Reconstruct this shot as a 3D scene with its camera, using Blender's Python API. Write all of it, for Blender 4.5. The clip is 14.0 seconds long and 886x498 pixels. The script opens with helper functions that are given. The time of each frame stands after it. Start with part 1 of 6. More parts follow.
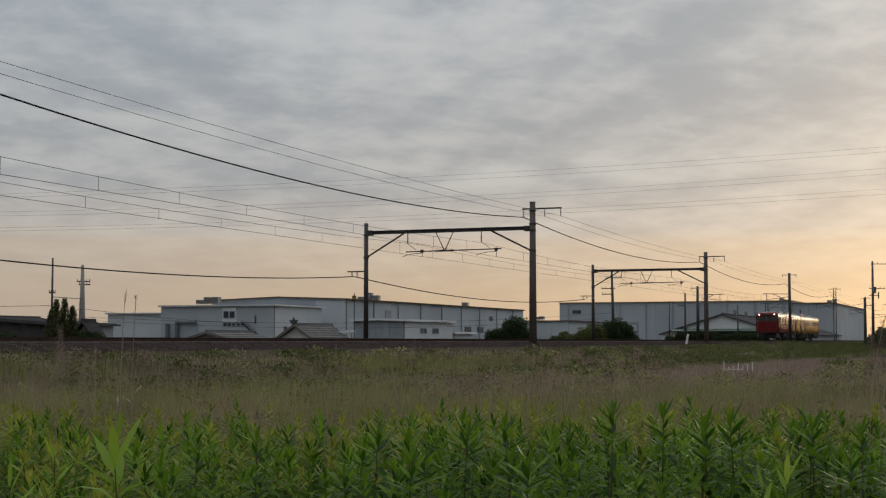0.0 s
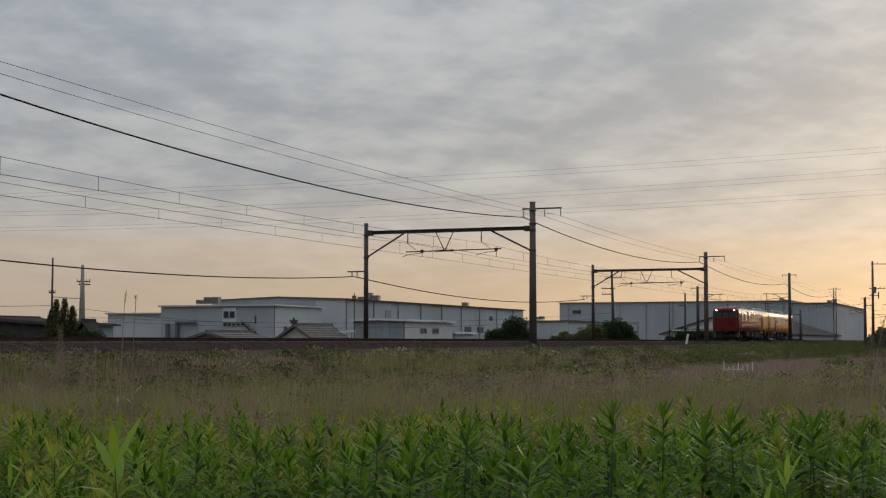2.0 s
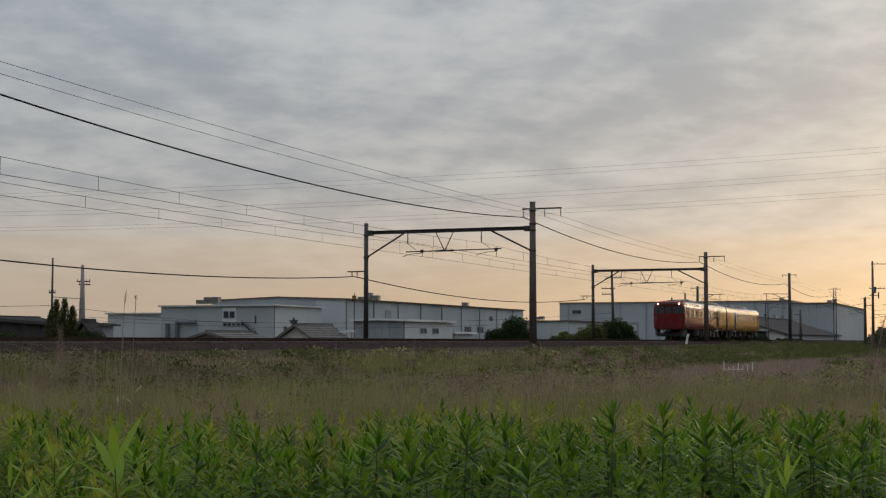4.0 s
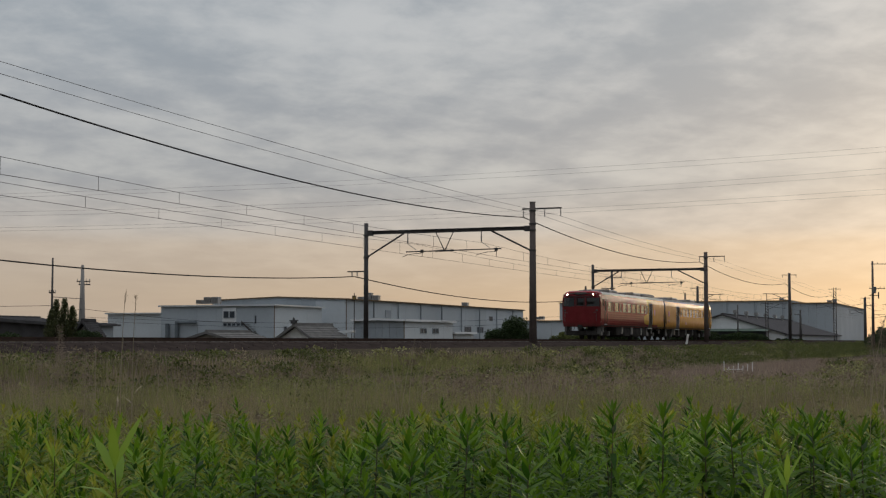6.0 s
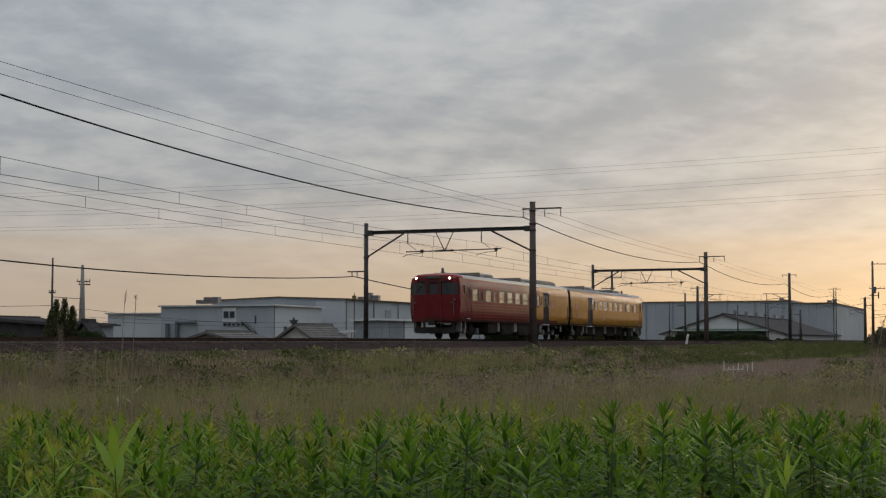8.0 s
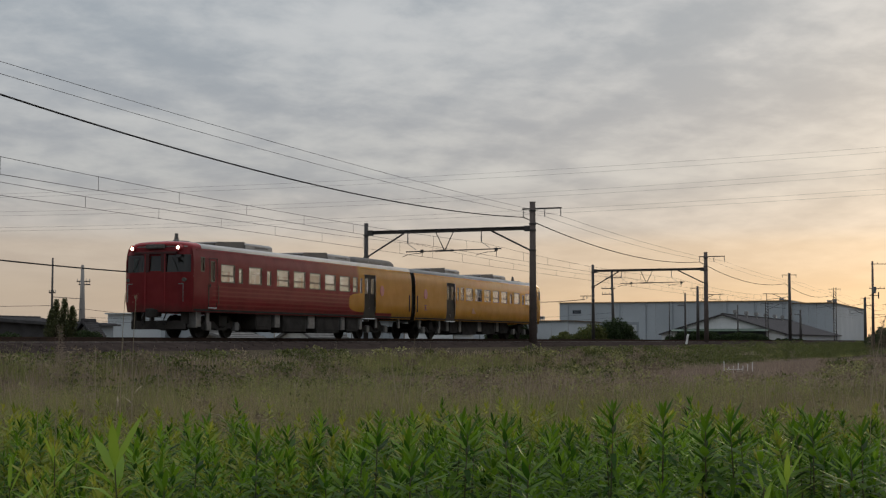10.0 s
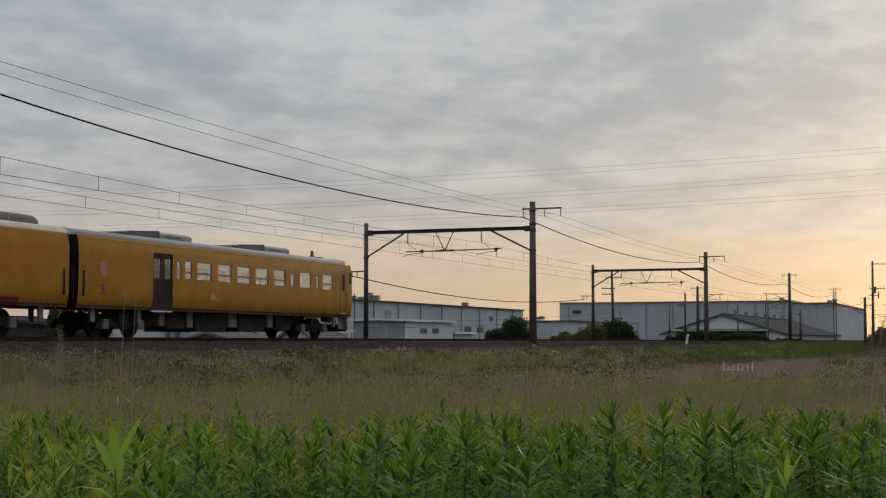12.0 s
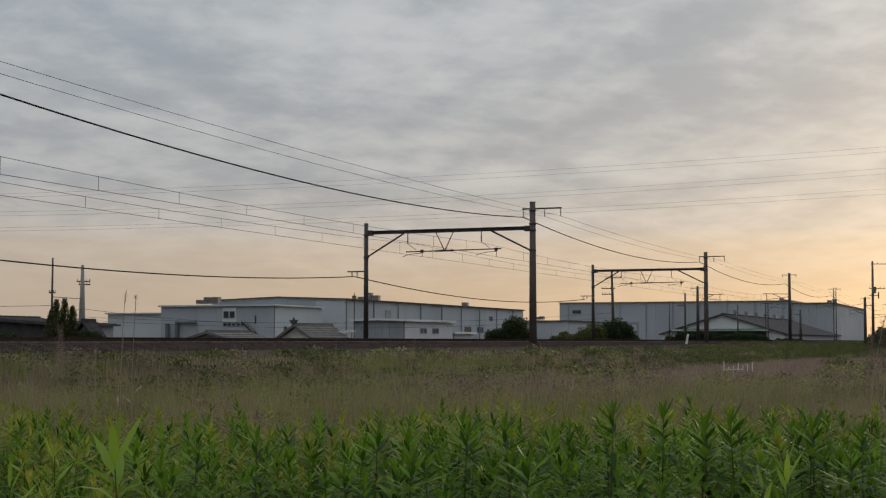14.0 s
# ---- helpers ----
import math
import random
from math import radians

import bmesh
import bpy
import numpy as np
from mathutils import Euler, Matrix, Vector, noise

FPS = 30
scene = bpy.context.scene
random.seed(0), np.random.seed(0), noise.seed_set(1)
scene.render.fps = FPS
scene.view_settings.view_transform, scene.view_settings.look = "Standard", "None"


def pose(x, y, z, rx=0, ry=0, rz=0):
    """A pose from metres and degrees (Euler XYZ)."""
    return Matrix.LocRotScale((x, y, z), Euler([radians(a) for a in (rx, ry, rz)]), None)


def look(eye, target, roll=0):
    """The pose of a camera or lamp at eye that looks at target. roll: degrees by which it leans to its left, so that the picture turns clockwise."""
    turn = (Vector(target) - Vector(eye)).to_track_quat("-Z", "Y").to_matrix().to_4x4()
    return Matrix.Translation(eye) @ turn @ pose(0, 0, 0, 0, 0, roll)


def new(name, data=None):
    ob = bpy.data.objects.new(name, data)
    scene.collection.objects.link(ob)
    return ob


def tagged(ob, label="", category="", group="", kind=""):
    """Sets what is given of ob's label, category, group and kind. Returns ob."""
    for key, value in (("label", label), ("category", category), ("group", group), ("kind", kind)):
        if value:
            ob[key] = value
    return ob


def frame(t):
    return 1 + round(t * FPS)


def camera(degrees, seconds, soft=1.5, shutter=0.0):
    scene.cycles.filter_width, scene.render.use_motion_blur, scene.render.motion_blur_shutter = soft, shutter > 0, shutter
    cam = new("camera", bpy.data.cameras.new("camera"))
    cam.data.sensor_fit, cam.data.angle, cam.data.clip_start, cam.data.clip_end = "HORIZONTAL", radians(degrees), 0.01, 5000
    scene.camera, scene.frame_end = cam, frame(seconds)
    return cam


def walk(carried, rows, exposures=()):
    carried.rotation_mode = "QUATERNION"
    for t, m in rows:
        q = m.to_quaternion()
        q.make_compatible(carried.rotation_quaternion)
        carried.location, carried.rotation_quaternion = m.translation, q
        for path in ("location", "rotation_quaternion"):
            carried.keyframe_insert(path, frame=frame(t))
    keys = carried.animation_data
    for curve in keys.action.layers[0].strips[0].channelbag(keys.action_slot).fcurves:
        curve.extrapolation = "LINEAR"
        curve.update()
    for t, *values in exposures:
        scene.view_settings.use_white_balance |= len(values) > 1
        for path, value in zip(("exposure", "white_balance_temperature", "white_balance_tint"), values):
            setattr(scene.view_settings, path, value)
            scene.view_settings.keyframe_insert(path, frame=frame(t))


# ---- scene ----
cam = camera(34.18, 14.0, soft=1.25)
walk(cam, [(0.0, pose(0, 0, 1.7, 93.657, 0, 0)), (14.0, pose(0, 0, 1.7, 93.657, 0, 0))], [(0.0, 0.0), (8.0, 0.02), (10.3, 0.10), (12.7, 0.10), (14.0, 0.04)])

# ---- light ----
SUN_AZ, SUN_EL = 25.0, 9.0      # degrees to the right of the view axis, and up


def make_world():
    w = bpy.data.worlds.new("dusk_sky")
    scene.world = w
    w.use_nodes = True
    nt = w.node_tree
    N, L = nt.nodes, nt.links
    for n in list(N):
        N.remove(n)
    out = N.new("ShaderNodeOutputWorld")
    bg = N.new("ShaderNodeBackground")
    tc = N.new("ShaderNodeTexCoord")
    sep = N.new("ShaderNodeSeparateXYZ")
    L.new(tc.outputs["Generated"], sep.inputs[0])

    def m(op, a, b=None, c=None):
        n = N.new("ShaderNodeMath")
        n.operation = op
        for i, v in enumerate((a, b, c)):
            if v is None:
                continue
            if isinstance(v, (int, float)):
                n.inputs[i].default_value = v
            else:
                L.new(v, n.inputs[i])
        return n.outputs[0]

    x, y, z = sep.outputs
    up = m("MAXIMUM", z, 0.0)
    # cloud deck seen in perspective
    den = m("ADD", up, 0.17)
    comb = N.new("ShaderNodeCombineXYZ")
    L.new(m("DIVIDE", x, den), comb.inputs[0])
    L.new(m("DIVIDE", y, den), comb.inputs[1])

    def cloud(scale, detail, rough, dist, off, turn, stretch):
        mp = N.new("ShaderNodeMapping")
        mp.inputs["Location"].default_value = off
        mp.inputs["Rotation"].default_value = (0, 0, radians(turn))
        mp.inputs["Scale"].default_value = (1.0, stretch, 1.0)
        L.new(comb.outputs[0], mp.inputs[0])
        t = N.new("ShaderNodeTexNoise")
        t.inputs["Scale"].default_value = scale
        t.inputs["Detail"].default_value = detail
        t.inputs["Roughness"].default_value = rough
        t.inputs["Distortion"].default_value = dist
        L.new(mp.outputs[0], t.inputs["Vector"])
        return t.outputs["Fac"]

    big = cloud(2.0, 2, 0.5, 0.1, (3.1, 0.7, 0), -14, 1.0)
    fine = cloud(6.6, 6, 0.57, 0.12, (0.4, 5.2, 0), -20, 0.9)
    mixn = m("ADD", m("MULTIPLY", big, 0.5), m("MULTIPLY", fine, 0.5))
    puffs = N.new("ShaderNodeMapRange")
    puffs.interpolation_type = "SMOOTHSTEP"
    puffs.inputs["From Min"].default_value = 0.36
    puffs.inputs["From Max"].default_value = 0.66
    L.new(mixn, puffs.inputs["Value"])

    def ramp(fac, stops):
        r = N.new("ShaderNodeValToRGB")
        r.color_ramp.interpolation = "EASE"
        e = r.color_ramp.elements
        while len(e) < len(stops):
            e.new(0.5)
        for el, (p, c) in zip(e, stops):
            el.position, el.color = p, (*c, 1)
        L.new(fac, r.inputs[0])
        return r.outputs[0]

    sq = m("POWER", up, 0.5)
    dark = ramp(sq, [(0.0, (0.38, 0.325, 0.285)), (0.17, (0.455, 0.355, 0.275)), (0.25, (0.455, 0.37, 0.31)), (0.285, (0.355, 0.34, 0.345)),
                     (0.34, (0.305, 0.315, 0.345)), (0.49, (0.295, 0.33, 0.37)), (0.75, (0.64, 0.69, 0.75)), (1.0, (1.05, 1.12, 1.2))])
    lite = ramp(sq, [(0.0, (0.40, 0.335, 0.28)), (0.17, (0.49, 0.385, 0.295)), (0.25, (0.54, 0.45, 0.375)), (0.285, (0.50, 0.465, 0.445)),
                     (0.34, (0.465, 0.465, 0.465)), (0.49, (0.495, 0.51, 0.525)), (0.75, (0.96, 1.0, 1.03)), (1.0, (1.6, 1.65, 1.7))])
    deck = N.new("ShaderNodeMix")
    deck.data_type = "RGBA"
    L.new(puffs.outputs[0], deck.inputs["Factor"])
    L.new(dark, deck.inputs["A"])
    L.new(lite, deck.inputs["B"])
    # the low sky turns grey away from the sun's side
    west = N.new("ShaderNodeMapRange")
    west.interpolation_type = "SMOOTHSTEP"
    west.inputs["From Min"].default_value, west.inputs["From Max"].default_value = -0.38, 0.05
    west.inputs["To Min"].default_value, west.inputs["To Max"].default_value = 0.55, 0.0
    L.new(x, west.inputs["Value"])
    lowf = m("MULTIPLY", west.outputs[0], m("SUBTRACT", 1.0, m("MINIMUM", m("MULTIPLY", up, 8.0), 1.0)))
    pale = N.new("ShaderNodeMix")
    pale.data_type = "RGBA"
    L.new(lowf, pale.inputs["Factor"])
    L.new(deck.outputs["Result"], pale.inputs["A"])
    pale.inputs["B"].default_value = (0.385, 0.345, 0.315, 1)
    # the sky darkens away from the sunset
    away = N.new("ShaderNodeMapRange")
    away.interpolation_type = "SMOOTHSTEP"
    away.inputs["From Min"].default_value, away.inputs["From Max"].default_value = -0.7, 0.75
    away.inputs["To Min"].default_value, away.inputs["To Max"].default_value = 0.60, 1.0
    L.new(y, away.inputs["Value"])
    dusk = N.new("ShaderNodeVectorMath")
    dusk.operation = "SCALE"
    L.new(pale.outputs["Result"], dusk.inputs[0])
    L.new(away.outputs[0], dusk.inputs["Scale"])
    # warm glow of the veiled sun
    sx, sy, sz = (math.sin(radians(SUN_AZ)) * math.cos(radians(SUN_EL)), math.cos(radians(SUN_AZ)) * math.cos(radians(SUN_EL)), math.sin(radians(SUN_EL)))
    dot = m("ADD", m("ADD", m("MULTIPLY", x, sx), m("MULTIPLY", y, sy)), m("MULTIPLY", z, sz))
    near = m("POWER", m("MAXIMUM", dot, 0.0), 15.0)
    flat = m("POWER", m("SUBTRACT", 1.0, m("MINIMUM", up, 1.0)), 1.0)
    glow = N.new("ShaderNodeMix")
    glow.data_type = "RGBA"
    glow.blend_type = "ADD"
    gf = m("MULTIPLY", m("MULTIPLY", near, flat), m("ADD", 0.35, m("MULTIPLY", puffs.outputs[0], 0.55)))
    L.new(gf, glow.inputs["Factor"])
    L.new(dusk.outputs[0], glow.inputs["A"])
    glow.inputs["B"].default_value = (0.07, 0.05, 0.037, 1)
    sky = N.new("ShaderNodeTexSky")
    sky.sky_type = "NISHITA"
    sky.sun_disc = False
    sky.sun_elevation, sky.sun_rotation = radians(SUN_EL), radians(SUN_AZ)
    skys = N.new("ShaderNodeMix")
    skys.data_type = "RGBA"
    skys.inputs["Factor"].default_value = 0.074
    dim = N.new("ShaderNodeVectorMath")
    dim.operation = "SCALE"
    dim.inputs["Scale"].default_value = 0.12
    L.new(sky.outputs[0], dim.inputs[0])
    L.new(glow.outputs["Result"], skys.inputs["A"])
    L.new(dim.outputs[0], skys.inputs["B"])
    L.new(skys.outputs["Result"], bg.inputs["Color"])
    bg.inputs["Strength"].default_value = 1.0
    L.new(bg.outputs[0], out.inputs[0])
    s = bpy.data.lights.new("sun", "SUN")
    s.energy, s.angle, s.color = 0.6, radians(14), (1.0, 0.80, 0.58)
    so = new("sun", s)
    d = Vector((sx, sy, sz))
    so.matrix_world = look(d * 50, (0, 0, 0))


make_world()


# ---- materials ----
def mat(name, a, b=None, scale=3.0, rough=0.7, metal=0.0, bump=0.0, fine=0.0, spread=0.0, gloss=0.5):
    """Two-tone noise material; fine: size of a second grain; spread: brightness change from piece to piece."""
    mt = bpy.data.materials.new(name)
    mt.use_nodes = True
    nt = mt.node_tree
    N, L = nt.nodes, nt.links
    p = N["Principled BSDF"]
    p.inputs["Roughness"].default_value = rough
    p.inputs["Metallic"].default_value = metal
    p.inputs["Specular IOR Level"].default_value = 0.0 if rough >= 0.85 else gloss
    b = b or tuple(c * 0.75 for c in a)
    tc = N.new("ShaderNodeTexCoord")
    t1 = N.new("ShaderNodeTexNoise")
    t1.inputs["Scale"].default_value = scale
    t1.inputs["Detail"].default_value = 4
    L.new(tc.outputs["Object"], t1.inputs["Vector"])
    t2 = N.new("ShaderNodeTexNoise")
    t2.inputs["Scale"].default_value = fine or scale * 9
    t2.inputs["Detail"].default_value = 3
    L.new(tc.outputs["Object"], t2.inputs["Vector"])
    av = N.new("ShaderNodeMath")
    av.operation = "MULTIPLY_ADD"
    av.inputs[1].default_value = 0.35
    L.new(t2.outputs["Fac"], av.inputs[0])
    sc = N.new("ShaderNodeMath")
    sc.operation = "MULTIPLY"
    sc.inputs[1].default_value = 0.65
    L.new(t1.outputs["Fac"], sc.inputs[0])
    L.new(sc.outputs[0], av.inputs[2])
    r = N.new("ShaderNodeValToRGB")
    r.color_ramp.elements[0].position, r.color_ramp.elements[0].color = 0.34, (*b, 1)
    r.color_ramp.elements[1].position, r.color_ramp.elements[1].color = 0.66, (*a, 1)
    L.new(av.outputs[0], r.inputs[0])
    col = r.outputs[0]
    if spread:
        oi = N.new("ShaderNodeObjectInfo")
        hv = N.new("ShaderNodeHueSaturation")
        mr = N.new("ShaderNodeMapRange")
        mr.inputs["To Min"].default_value, mr.inputs["To Max"].default_value = 1 - spread, 1 + spread
        L.new(oi.outputs["Random"], mr.inputs["Value"])
        L.new(mr.outputs[0], hv.inputs["Value"])
        L.new(col, hv.inputs["Color"])
        col = hv.outputs[0]
    L.new(col, p.inputs["Base Color"])
    if bump:
        bp = N.new("ShaderNodeBump")
        bp.inputs["Strength"].default_value = bump
        bp.inputs["Distance"].default_value = 0.02
        L.new(t2.outputs["Fac"], bp.inputs["Height"])
        L.new(bp.outputs[0], p.inputs["Normal"])
    return mt


def leaf_mat(name, a, b, trans=0.35, rough=0.5, low=None):
    """Leaves: colour changes from piece to piece, some light passes through."""
    mt = bpy.data.materials.new(name)
    mt.use_nodes = True
    nt = mt.node_tree
    N, L = nt.nodes, nt.links
    p = N["Principled BSDF"]
    p.inputs["Roughness"].default_value = rough
    p.inputs["Specular IOR Level"].default_value = 0.12
    g = N.new("ShaderNodeNewGeometry")
    r = N.new("ShaderNodeValToRGB")
    e = r.color_ramp.elements
    e[0].color, e[1].color = (*b, 1), (*a, 1)
    if low:
        k = e.new(0.12)
        e[0].color, k.color = (*low, 1), (*b, 1)
    L.new(g.outputs["Random Per Island"], r.inputs[0])
    tc = N.new("ShaderNodeTexCoord")
    t = N.new("ShaderNodeTexNoise")
    t.inputs["Scale"].default_value = 0.8
    L.new(tc.outputs["Object"], t.inputs["Vector"])
    hv = N.new("ShaderNodeHueSaturation")
    mr = N.new("ShaderNodeMapRange")
    mr.inputs["From Min"].default_value, mr.inputs["From Max"].default_value = 0.3, 0.7
    mr.inputs["To Min"].default_value, mr.inputs["To Max"].default_value = 0.7, 1.25
    L.new(t.outputs["Fac"], mr.inputs["Value"])
    L.new(mr.outputs[0], hv.inputs["Value"])
    L.new(r.outputs[0], hv.inputs["Color"])
    L.new(hv.outputs[0], p.inputs["Base Color"])
    tr = N.new("ShaderNodeBsdfTranslucent")
    L.new(hv.outputs[0], tr.inputs["Color"])
    mx = N.new("ShaderNodeMixShader")
    mx.inputs[0].default_value = trans
    L.new(p.outputs[0], mx.inputs[1])
    L.new(tr.outputs[0], mx.inputs[2])
    L.new(mx.outputs[0], N["Material Output"].inputs[0])
    return mt


def glow_mat(name, col, strength):
    mt = bpy.data.materials.new(name)
    mt.use_nodes = True
    p = mt.node_tree.nodes["Principled BSDF"]
    p.inputs["Base Color"].default_value = (0.9, 0.85, 0.75, 1)
    p.inputs["Emission Color"].default_value = (*col, 1)
    p.inputs["Emission Strength"].default_value = strength
    return mt


def glass_mat(name, tint=(0.8, 0.85, 0.85), clear=0.75, mirror=0.12):
    mt = bpy.data.materials.new(name)
    mt.use_nodes = True
    nt = mt.node_tree
    N, L = nt.nodes, nt.links
    N.remove(N["Principled BSDF"])
    tr = N.new("ShaderNodeBsdfTransparent")
    tr.inputs[0].default_value = (*[c * clear for c in tint], 1)
    gl = N.new("ShaderNodeBsdfGlossy")
    gl.inputs["Roughness"].default_value = 0.03
    mx = N.new("ShaderNodeMixShader")
    mx.inputs[0].default_value = mirror
    L.new(tr.outputs[0], mx.inputs[1])
    L.new(gl.outputs[0], mx.inputs[2])
    L.new(mx.outputs[0], N["Material Output"].inputs[0])
    return mt


